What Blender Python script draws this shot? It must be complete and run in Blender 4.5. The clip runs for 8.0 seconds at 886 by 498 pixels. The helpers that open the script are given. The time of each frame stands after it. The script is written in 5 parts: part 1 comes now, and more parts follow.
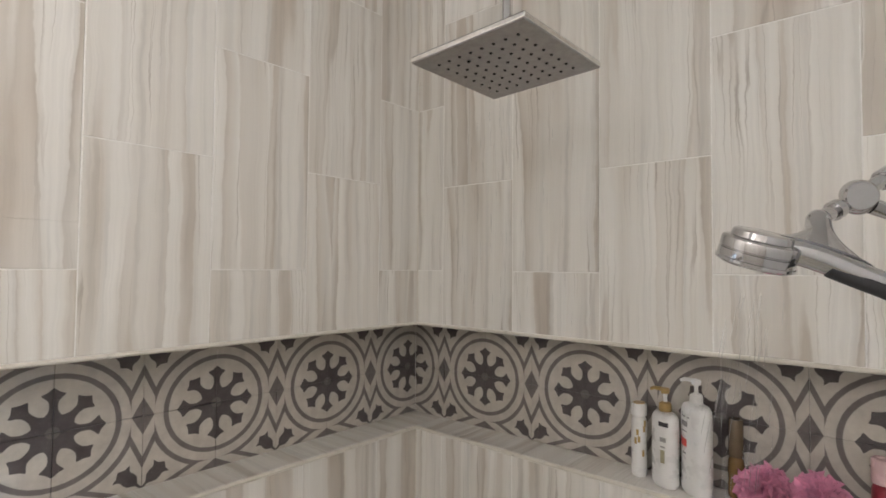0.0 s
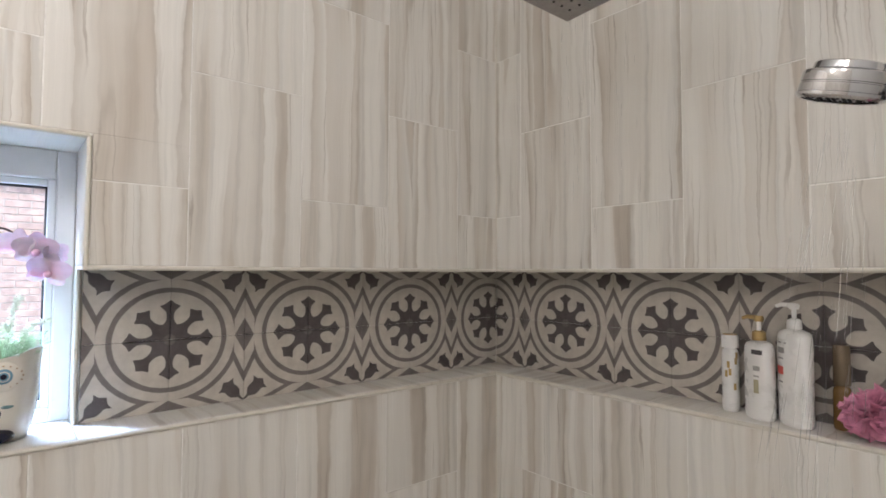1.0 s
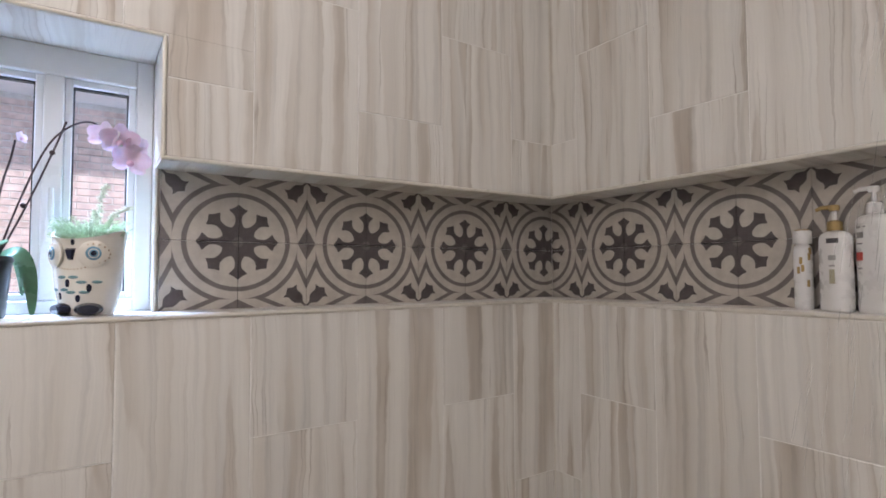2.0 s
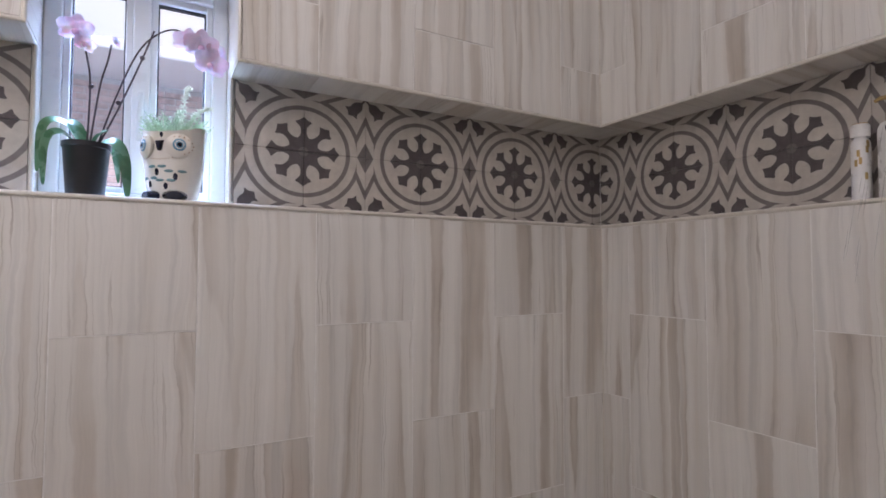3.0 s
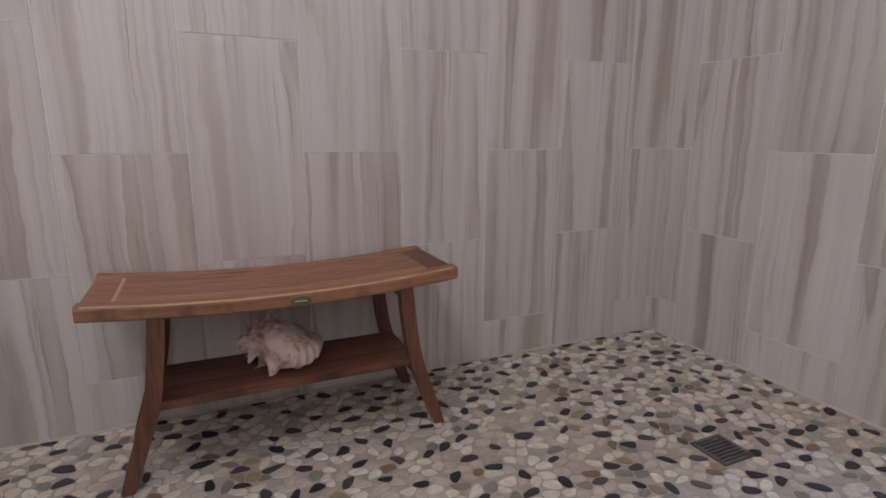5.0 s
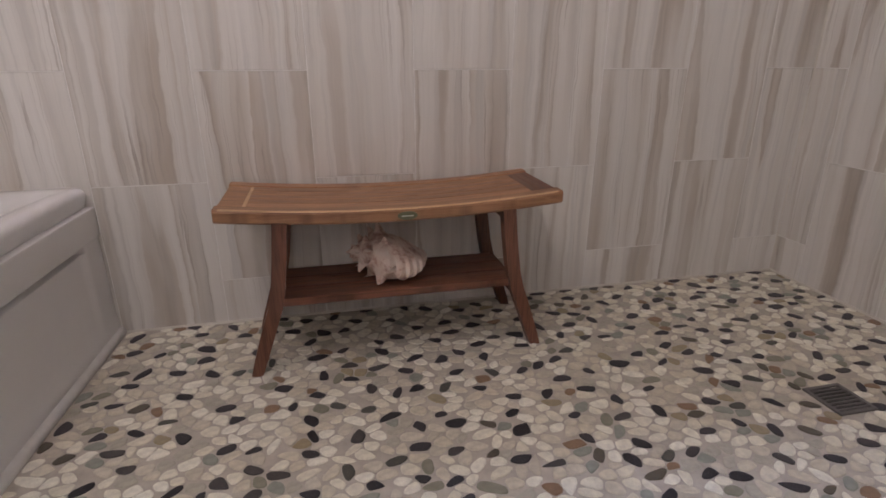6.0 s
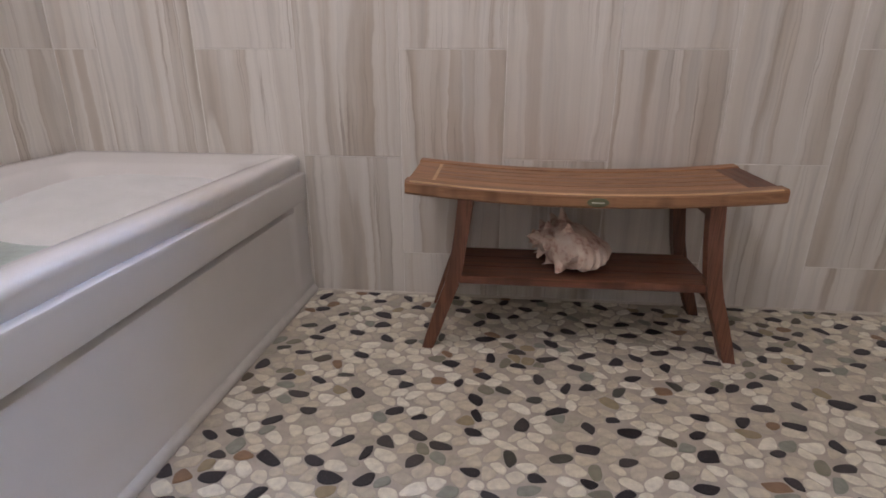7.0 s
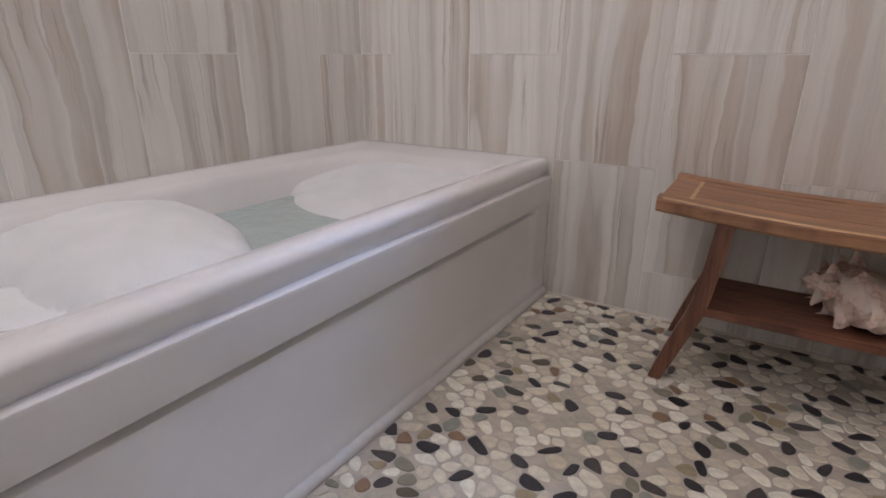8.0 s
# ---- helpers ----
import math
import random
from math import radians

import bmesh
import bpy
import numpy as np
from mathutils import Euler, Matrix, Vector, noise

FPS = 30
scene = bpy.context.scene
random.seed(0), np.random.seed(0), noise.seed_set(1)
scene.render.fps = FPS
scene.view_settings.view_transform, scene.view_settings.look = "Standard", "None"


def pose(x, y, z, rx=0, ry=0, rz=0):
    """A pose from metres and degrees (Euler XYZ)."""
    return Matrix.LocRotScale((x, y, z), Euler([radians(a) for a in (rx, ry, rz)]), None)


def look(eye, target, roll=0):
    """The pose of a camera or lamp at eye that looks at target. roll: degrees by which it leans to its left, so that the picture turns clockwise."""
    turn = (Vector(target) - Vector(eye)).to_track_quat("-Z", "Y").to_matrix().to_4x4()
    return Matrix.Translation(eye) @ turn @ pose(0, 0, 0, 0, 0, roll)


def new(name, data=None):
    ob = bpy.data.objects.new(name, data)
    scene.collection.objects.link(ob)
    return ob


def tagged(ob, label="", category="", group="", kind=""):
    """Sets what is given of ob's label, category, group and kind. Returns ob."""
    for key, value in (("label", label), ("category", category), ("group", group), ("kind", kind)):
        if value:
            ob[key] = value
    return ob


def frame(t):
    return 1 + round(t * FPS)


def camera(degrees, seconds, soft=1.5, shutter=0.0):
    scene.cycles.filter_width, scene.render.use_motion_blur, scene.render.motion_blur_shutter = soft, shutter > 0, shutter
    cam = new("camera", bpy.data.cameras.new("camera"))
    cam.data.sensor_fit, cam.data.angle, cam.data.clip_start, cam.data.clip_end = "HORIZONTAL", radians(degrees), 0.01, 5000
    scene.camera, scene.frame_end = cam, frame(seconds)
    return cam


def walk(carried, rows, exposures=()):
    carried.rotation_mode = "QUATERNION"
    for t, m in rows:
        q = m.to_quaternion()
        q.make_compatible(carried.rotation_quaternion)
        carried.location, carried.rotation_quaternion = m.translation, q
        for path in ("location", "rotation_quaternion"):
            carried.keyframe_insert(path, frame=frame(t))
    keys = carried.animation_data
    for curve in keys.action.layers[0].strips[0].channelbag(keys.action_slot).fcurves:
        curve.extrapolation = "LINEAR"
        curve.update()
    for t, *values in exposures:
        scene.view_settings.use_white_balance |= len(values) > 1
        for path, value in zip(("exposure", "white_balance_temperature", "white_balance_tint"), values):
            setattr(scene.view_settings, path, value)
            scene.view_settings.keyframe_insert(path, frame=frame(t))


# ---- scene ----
cam = camera(79.7, 8.0, soft=1.7)
PATH = [
    (0, (-1.492, -1.43, 2.018), (0.015, -0.117, 2.087), 0.5),
    (0.5, (-1.49, -1.447, 1.912), (-0.096, -0.016, 1.991), 0.4),
    (1, (-1.486, -1.47, 1.792), (-0.213, 0.07, 1.881), 0.2),
    (1.3, (-1.476, -1.478, 1.702), (-0.28, 0.122, 1.805), -0.2),
    (1.5, (-1.479, -1.476, 1.656), (-0.308, 0.143, 1.747), 0.2),
    (1.7, (-1.479, -1.47, 1.605), (-0.335, 0.169, 1.69), 0.1),
    (2.8, (-1.541, -1.486, 1.268), (-0.528, 0.235, 1.387), -0.3),
    (3, (-1.55, -1.501, 1.23), (-0.573, 0.243, 1.314), 0.1),
    (3.3, (-1.587, -1.523, 1.137), (-0.637, 0.236, 1.19), 0.4),
    (3.5, (-1.612, -1.541, 1.087), (-0.673, 0.225, 1.08), 0.1),
    (3.7, (-1.645, -1.562, 1.043), (-0.708, 0.205, 0.985), 0.1),
    (3.9, (-1.696, -1.61, 0.977), (-0.742, 0.145, 0.868), 0.2),
    (4, (-1.667, -1.581, 0.963), (-0.759, 0.196, 0.827), 0.0),
    (4.5, (-1.696, -1.613, 0.857), (-0.816, 0.16, 0.572), 0.1),
    (4.7, (-1.708, -1.616, 0.835), (-0.842, 0.156, 0.499), 0.2),
    (5.8, (-1.697, -1.639, 0.81), (-1.207, 0.185, 0.154), -0.1),
    (6, (-1.715, -1.638, 0.8), (-1.299, 0.197, 0.121), 0.0),
    (6.5, (-1.742, -1.625, 0.769), (-1.606, 0.248, 0.082), -0.0),
    (7, (-1.76, -1.601, 0.748), (-1.947, 0.269, 0.064), 0.1),
    (7.5, (-1.767, -1.593, 0.748), (-2.348, 0.19, 0.055), 0.1),
    (8, (-1.778, -1.597, 0.764), (-2.764, 0.001, 0.076), 0.1),
]
EXPOSURES = [
    (0.0, -0.20, 6060, 11), (1.0, -0.22, 6080, 12), (1.7, -0.30, 6080, 15), (3.0, -0.54, 5890, 21), (4.0, -0.60, 5720, 25),
    (4.7, -0.58, 5750, 26), (6.0, -0.48, 6130, 24), (7.0, -0.45, 6090, 22), (8.0, -0.43, 5980, 21),
]
walk(cam, [(t, look(eye, target, roll)) for t, eye, target, roll in PATH], EXPOSURES)

# ---------- world and lamps ----------
world = bpy.data.worlds.new("sky")
scene.world = world
world.use_nodes = True
wn = world.node_tree
sky = wn.nodes.new("ShaderNodeTexSky")
sky.sky_type = "NISHITA"
sky.sun_disc = False
sky.sun_elevation = radians(38)
sky.sun_rotation = radians(200)
wn.links.new(sky.outputs[0], wn.nodes["Background"].inputs[0])
wn.nodes["Background"].inputs[1].default_value = 0.15

sun_data = bpy.data.lights.new("sun", "SUN")
sun_data.energy, sun_data.angle, sun_data.color = 5.0, radians(3), (1.0, 0.96, 0.92)
sun = new("sun", sun_data)
sun.matrix_world = look((-4.0, -9.0, 9.5), (-1.5, 1.5, 1.5))


CEILING = 3.1
WARM = (1.0, 0.93, 0.865)
LAMPS = [(-2.40, -0.88, 26.0, 0.22), (-2.50, -1.75, 32.0, 0.22)]
for lx, ly, watts, soft_size in LAMPS:
    data = bpy.data.lights.new("ceiling_lamp", "POINT")
    data.energy, data.color, data.shadow_soft_size = watts, WARM, soft_size
    new("ceiling_lamp", data).location = (lx, ly, CEILING - 0.25)

# added area lamp, out of view above the window, standing in for skylight
day = bpy.data.lights.new("window_daylight", "AREA")
day.shape, day.size, day.size_y, day.energy, day.color = "RECTANGLE", 0.9, 0.5, 680.0, (0.50, 0.69, 1.0)
day_ob = new("window_daylight", day)
day_ob.matrix_world = look((-1.62, 0.80, 2.75), (-1.57, 0.05, 1.60))


# ---------- material tools ----------
class Graph:
    """A short way to write node materials."""

    def __init__(self, name, rough=0.5, metal=0.0, spec=0.5):
        self.mat = bpy.data.materials.new(name)
        self.mat.use_nodes = True
        self.nt = self.mat.node_tree
        self.bsdf = self.nt.nodes["Principled BSDF"]
        self.bsdf.inputs["Roughness"].default_value = rough
        self.bsdf.inputs["Metallic"].default_value = metal
        self.bsdf.inputs["Specular IOR Level"].default_value = spec

    def node(self, kind):
        return self.nt.nodes.new(kind)

    def put(self, socket, value):
        if isinstance(value, bpy.types.NodeSocket):
            self.nt.links.new(value, socket)
        elif isinstance(value, (int, float)):
            socket.default_value = value
        else:
            socket.default_value = (*value, 1.0) if len(value) == 3 and socket.type == "RGBA" else value

    def m(self, op, a, b=0.0, c=0.0):
        n = self.node("ShaderNodeMath")
        n.operation = op
        for i, v in enumerate((a, b, c)):
            self.put(n.inputs[i], v)
        return n.outputs[0]

    def coords(self):
        n = self.node("ShaderNodeTexCoord")
        s = self.node("ShaderNodeSeparateXYZ")
        self.nt.links.new(n.outputs["Object"], s.inputs[0])
        return s.outputs[0], s.outputs[1], s.outputs[2]

    def vec(self, x, y, z):
        n = self.node("ShaderNodeCombineXYZ")
        for i, v in enumerate((x, y, z)):
            self.put(n.inputs[i], v)
        return n.outputs[0]

    def objvec(self):
        return self.node("ShaderNodeTexCoord").outputs["Object"]

    def rand(self):
        return self.node("ShaderNodeObjectInfo").outputs["Random"]

    def island(self):
        return self.node("ShaderNodeNewGeometry").outputs["Random Per Island"]

    def noise(self, vec, scale=1.0, detail=2.0, rough=0.5):
        n = self.node("ShaderNodeTexNoise")
        self.put(n.inputs["Vector"], vec)
        n.inputs["Scale"].default_value = scale
        n.inputs["Detail"].default_value = detail
        n.inputs["Roughness"].default_value = rough
        return n.outputs["Fac"]

    def voronoi(self, vec, scale):
        n = self.node("ShaderNodeTexVoronoi")
        self.put(n.inputs["Vector"], vec)
        n.inputs["Scale"].default_value = scale
        return n.outputs["Distance"]

    def ramp(self, fac, stops, mode="LINEAR"):
        n = self.node("ShaderNodeValToRGB")
        n.color_ramp.interpolation = mode
        els = n.color_ramp.elements
        while len(els) < len(stops):
            els.new(0.5)
        for e, (p, c) in zip(els, stops):
            e.position = p
            e.color = (c, c, c, 1) if isinstance(c, (int, float)) else (*c, 1)
        self.put(n.inputs[0], fac)
        return n.outputs[0]

    def mix(self, fac, a, b, mode="MIX"):
        n = self.node("ShaderNodeMix")
        n.data_type, n.blend_type = "RGBA", mode
        self.put(n.inputs[0], fac)
        self.put(n.inputs[6], a)
        self.put(n.inputs[7], b)
        return n.outputs[2]

    def step(self, a, edge, soft=0.01):
        """1 where a is below edge."""
        n = self.node("ShaderNodeMapRange")
        n.inputs["From Min"].default_value, n.inputs["From Max"].default_value = edge - soft, edge + soft
        n.inputs["To Min"].default_value, n.inputs["To Max"].default_value = 1.0, 0.0
        self.put(n.inputs["Value"], a)
        return n.outputs[0]

    def colour(self, c):
        self.put(self.bsdf.inputs["Base Color"], c)
        return self

    def rough(self, v):
        self.put(self.bsdf.inputs["Roughness"], v)
        return self

    def bump(self, height, strength=0.2, distance=0.002):
        n = self.node("ShaderNodeBump")
        n.inputs["Strength"].default_value, n.inputs["Distance"].default_value = strength, distance
        self.put(n.inputs["Height"], height)
        self.nt.links.new(n.outputs[0], self.bsdf.inputs["Normal"])
        return self


def vein_tile(name, along="z"):
    g = Graph(name, 0.3)
    x, y, z = g.coords()
    if along == "y":
        z = y
    r = g.rand()
    seed = g.m("MULTIPLY", r, 61.0)
    wide = g.m("MULTIPLY", g.m("SUBTRACT", g.noise(g.vec(g.m("MULTIPLY", x, 4.0), seed, g.m("MULTIPLY", z, 2.2)), 1.0, 2.0), 0.5), 0.034)
    fine = g.m("MULTIPLY", g.m("SUBTRACT", g.noise(g.vec(g.m("MULTIPLY", x, 14.0), seed, g.m("MULTIPLY", z, 8.0)), 1.0, 4.0, 0.62), 0.5), 0.026)
    xw = g.m("ADD", x, g.m("ADD", wide, fine))
    seed2 = g.m("ADD", g.m("MULTIPLY", r, 37.0), 5.3)
    # a pale ground with a few broad bands, each crisp on one side and fading on the other
    L1, L0, M0, M1 = (0.81, 0.785, 0.737), (0.71, 0.675, 0.617), (0.555, 0.490, 0.415), (0.44, 0.372, 0.300)
    band = g.noise(g.vec(g.m("MULTIPLY", xw, 8.0), seed2, g.m("MULTIPLY", z, 0.30)), 1.0, 1.0, 0.45)
    broad = g.ramp(band, [(0.0, M0), (0.29, M1), (0.33, M0), (0.345, L0), (0.43, L1), (0.50, L1), (0.535, L0), (0.542, M1), (0.57, M0), (0.64, L0), (0.665, L1), (0.675, M0), (0.75, M1)])
    soft = g.noise(g.vec(g.m("MULTIPLY", xw, 11.0), seed, g.m("MULTIPLY", z, 0.45)), 1.0, 1.0, 0.5)
    second = g.ramp(soft, [(0.25, M0), (0.36, L0), (0.45, L1), (0.55, L1), (0.60, L0), (0.612, M0), (0.68, L0), (0.74, L1)])
    pick = g.ramp(g.noise(g.vec(g.m("MULTIPLY", x, 6.0), g.m("ADD", seed2, 11.0), g.m("MULTIPLY", z, 0.5)), 1.0, 1.0, 0.5), [(0.42, 0.15), (0.58, 0.75)])
    base = g.mix(pick, broad, second)
    streak = g.noise(g.vec(g.m("MULTIPLY", xw, 30.0), seed2, g.m("MULTIPLY", z, 0.7)), 1.0, 3.0, 0.62)
    base = g.mix(1.0, base, g.ramp(streak, [(0.28, 0.79), (0.40, 0.91), (0.46, 1.0), (0.72, 1.05)]), "MULTIPLY")
    thread = g.noise(g.vec(g.m("MULTIPLY", xw, 190.0), seed, g.m("MULTIPLY", z, 1.4)), 1.0, 2.0, 0.5)
    base = g.mix(1.0, base, g.ramp(thread, [(0.3, 0.955), (0.7, 1.03)]), "MULTIPLY")
    hair = g.noise(g.vec(g.m("MULTIPLY", xw, 30.0), seed, g.m("MULTIPLY", z, 0.4)), 1.0, 1.0, 0.5)
    line = g.ramp(hair, [(0.0, 0.0), (0.365, 0.0), (0.380, 0.8), (0.388, 0.0), (0.61, 0.0), (0.617, 0.8), (0.642, 0.0)])
    fade = g.noise(g.vec(g.m("MULTIPLY", x, 9.0), seed2, g.m("MULTIPLY", z, 3.0)), 1.0, 1.0)
    amount = g.m("MULTIPLY", line, g.ramp(fade, [(0.40, 0.0), (0.62, 1.0)]))
    base = g.mix(amount, base, (0.36, 0.305, 0.25))
    # bands thin out and come back along the tile
    thin = g.noise(g.vec(g.m("MULTIPLY", xw, 14.0), g.m("ADD", seed, 3.0), g.m("MULTIPLY", z, 2.6)), 1.0, 2.0, 0.5)
    base = g.mix(g.ramp(thin, [(0.40, 0.0), (0.64, 0.42)]), base, (0.745, 0.715, 0.662))
    cloud = g.noise(g.objvec(), 5.0, 3.0)
    base = g.mix(g.ramp(cloud, [(0.35, 0.0), (0.7, 0.2)]), base, (0.70, 0.67, 0.62))
    tone = g.ramp(r, [(0.0, 0.97), (1.0, 1.03)])
    base = g.mix(1.0, base, tone, "MULTIPLY")
    g.colour(base)
    g.rough(g.ramp(g.noise(g.objvec(), 14.0, 3.0), [(0.3, 0.30), (0.7, 0.43)]))
    g.bump(g.m("ADD", g.noise(g.objvec(), 5.0, 1.0), g.m("MULTIPLY", band, 0.25)), 0.16, 0.004)
    return g.mat


def patterned_tile():
    """Cement tile: a quarter of a flower, a ring, zigzag bands and corner tulips. The flower's centre is the object's origin."""
    g = Graph("patterned_cement_tile", 0.5)
    x, y, z = g.coords()
    side = 0.2047
    wob = g.m("MULTIPLY", g.m("SUBTRACT", g.noise(g.objvec(), 60.0, 2.0), 0.5), 0.010)
    u = g.m("ADD", g.m("DIVIDE", g.m("ABSOLUTE", x), side), wob)
    v = g.m("ADD", g.m("DIVIDE", g.m("ABSOLUTE", z), 0.194), wob)
    rr = g.m("SQRT", g.m("ADD", g.m("MULTIPLY", u, u), g.m("MULTIPLY", v, v)))
    ang = g.m("ARCTAN2", v, u)
    fold = g.m("PINGPONG", ang, math.pi / 8)
    # distance from the nearest arm's axis, along and across it
    q = g.m("MULTIPLY", rr, g.m("COSINE", fold))
    s = g.m("MULTIPLY", rr, g.m("SINE", fold))
    width = g.ramp(q, [(0.0, 0.3), (0.175, 0.2), (0.21, 0.095), (0.25, 0.062), (0.29, 0.047), (0.34, 0.043), (0.39, 0.050), (0.43, 0.080), (0.465, 0.118), (0.485, 0.126), (0.508, 0.070), (0.53, 0.042), (0.565, 0.0)])
    flower = g.step(g.m("SUBTRACT", s, width), 0.0, 0.006)
    flower = g.m("MULTIPLY", flower, g.step(q, 0.565, 0.004))
    ring = g.step(g.m("ABSOLUTE", g.m("SUBTRACT", rr, 0.708)), 0.034, 0.006)
    hi, lo = g.m("MAXIMUM", u, v), g.m("MINIMUM", u, v)
    diamond = g.step(g.m("ADD", g.m("DIVIDE", g.m("SUBTRACT", 1.0, hi), 0.14), g.m("DIVIDE", lo, 0.26)), 1.0, 0.04)
    arc = g.step(g.m("ABSOLUTE", g.m("SUBTRACT", rr, 0.895)), 0.034, 0.006)
    arc = g.m("MULTIPLY", arc, g.step(hi, 0.855, 0.005))
    # straight run from the arc's end to the tile's edge
    off = g.m("ABSOLUTE", g.m("SUBTRACT", g.m("SUBTRACT", lo, 0.30), g.m("MULTIPLY", g.m("SUBTRACT", hi, 0.845), 2.24)))
    run = g.m("MULTIPLY", g.step(off, 0.078, 0.012), g.m("SUBTRACT", 1.0, g.step(hi, 0.832, 0.005)))
    p = g.m("MULTIPLY", g.m("SUBTRACT", 2.0, g.m("ADD", u, v)), 0.60)
    t = g.m("MULTIPLY", g.m("SUBTRACT", hi, lo), 0.64)
    tulip_w = g.ramp(p, [(0.0, 0.010), (0.075, 0.018), (0.105, 0.045), (0.14, 0.076), (0.19, 0.084), (0.235, 0.078), (0.265, 0.092), (0.298, 0.132), (0.305, 0.066), (0.322, 0.040), (0.350, 0.0)])
    tulip = g.m("MULTIPLY", g.step(g.m("SUBTRACT", t, tulip_w), 0.0, 0.006), g.step(p, 0.35, 0.004))
    dark = g.m("MAXIMUM", flower, tulip)
    mid = g.m("MAXIMUM", g.m("MAXIMUM", ring, diamond), g.m("MAXIMUM", arc, run))
    grime = g.noise(g.objvec(), 22.0, 4.0, 0.6)
    light = g.ramp(grime, [(0.3, (0.44, 0.405, 0.355)), (0.7, (0.58, 0.535, 0.47))])
    c = g.mix(mid, light, g.ramp(grime, [(0.3, (0.135, 0.115, 0.108)), (0.7, (0.20, 0.175, 0.165))]))
    c = g.mix(dark, c, g.ramp(grime, [(0.3, (0.062, 0.051, 0.051)), (0.7, (0.110, 0.094, 0.092))]))
    c = g.mix(g.m("MULTIPLY", g.step(rr, 0.075, 0.008), 0.55), c, (0.19, 0.165, 0.155))
    worn = g.ramp(g.noise(g.objvec(), 160.0, 3.0, 0.6), [(0.62, 0.0), (0.75, 0.25)])
    c = g.mix(worn, c, (0.35, 0.32, 0.29))
    g.colour(c)
    g.rough(g.ramp(grime, [(0.3, 0.42), (0.7, 0.6)]))
    g.bump(g.noise(g.objvec(), 120.0, 3.0), 0.12, 0.0008)
    return g.mat


def plain(name, colour, rough=0.5, metal=0.0, vary=0.12, scale=20.0, bump=0.1, bump_scale=80.0, spec=0.5):
    g = Graph(name, rough, metal, spec)
    n = g.noise(g.objvec(), scale, 3.0, 0.6)
    a = tuple(min(1.0, k * (1 - vary)) for k in colour)
    b = tuple(min(1.0, k * (1 + vary)) for k in colour)
    g.colour(g.ramp(n, [(0.3, a), (0.7, b)]))
    if not metal:
        g.rough(g.ramp(n, [(0.3, max(0.03, rough * 0.85)), (0.7, min(1.0, rough * 1.2))]))
    if bump:
        g.bump(g.noise(g.objvec(), bump_scale, 3.0), bump, 0.001)
    return g.mat


def pebble(name, per_island, tones):
    g = Graph(name, 0.45)
    r = g.island() if per_island else g.rand()
    c = g.ramp(r, tones, "CONSTANT")
    n = g.noise(g.objvec(), 55.0, 4.0, 0.6)
    c = g.mix(1.0, c, g.ramp(n, [(0.3, 0.82), (0.7, 1.12)]), "MULTIPLY")
    speck = g.noise(g.objvec(), 380.0, 2.0)
    c = g.mix(g.ramp(speck, [(0.6, 0.0), (0.72, 0.2)]), c, (0.3, 0.27, 0.22))
    g.colour(c)
    g.rough(g.ramp(n, [(0.3, 0.42), (0.7, 0.60)]))
    g.bump(g.noise(g.objvec(), 140.0, 3.0), 0.12, 0.0008)
    return g.mat


def teak(name, light, dark, along="x"):
    g = Graph(name, 0.42)
    x, y, z = g.coords()
    seed = g.m("MULTIPLY", g.rand(), 43.0)
    a, b = (x, y) if along == "x" else ((z, x) if along == "z" else (y, x))
    warp = g.m("MULTIPLY", g.noise(g.vec(g.m("MULTIPLY", a, 6.0), seed, g.m("MULTIPLY", b, 12.0)), 1.0, 2.0), 0.03)
    ring = g.noise(g.vec(g.m("MULTIPLY", a, 2.2), g.m("ADD", seed, g.m("MULTIPLY", z if along != "z" else y, 60.0)), g.m("MULTIPLY", g.m("ADD", b, warp), 75.0)), 1.0, 3.0, 0.6)
    pore = g.noise(g.vec(g.m("MULTIPLY", a, 14.0), seed, g.m("MULTIPLY", b, 420.0)), 1.0, 2.0)
    c = g.ramp(ring, [(0.28, dark), (0.45, tuple((p + q) / 2 for p, q in zip(light, dark))), (0.56, light), (0.72, tuple(k * 0.75 for k in light))])
    c = g.mix(g.ramp(pore, [(0.50, 0.0), (0.66, 0.6)]), c, tuple(k * 0.5 for k in dark))
    c = g.mix(1.0, c, g.ramp(g.rand(), [(0.0, 0.78), (1.0, 1.15)]), "MULTIPLY")
    g.colour(c)
    g.rough(g.ramp(ring, [(0.3, 0.36), (0.7, 0.5)]))
    g.bump(pore, 0.15, 0.0008)
    return g.mat


TILE = vein_tile("veined_wall_tile")
SLAB = vein_tile("veined_sill_tile", "y")
CEMENT = patterned_tile()
GROUT = plain("wall_grout", (0.86, 0.84, 0.80), 0.8, vary=0.08, scale=40, bump=0.2)
FLOOR_GROUT = plain("floor_grout", (0.53, 0.48, 0.405), 0.85, vary=0.15, scale=25, bump=0.3, bump_scale=300)
# wall and ceiling paint kept near white to bounce fill light under the bench
PAINT = plain("wall_paint", (0.78, 0.78, 0.77), 0.6, vary=0.03, scale=4, bump=0.05)
CEIL = plain("ceiling_paint", (0.86, 0.86, 0.85), 0.7, vary=0.02, scale=4, bump=0.04)
SEALANT = plain("white_sealant", (0.74, 0.72, 0.69), 0.35, vary=0.06, scale=20, bump=0.05)
TRIM = plain("edge_trim", (0.70, 0.66, 0.58), 0.3, vary=0.05, scale=30, bump=0.05)
CHROME = plain("chrome", (0.56, 0.56, 0.57), 0.07, 1.0, vary=0.03, scale=30, bump=0.0)
STEEL = plain("brushed_steel", (0.35, 0.335, 0.325), 0.3, 1.0, vary=0.1, scale=60, bump=0.1, bump_scale=300)
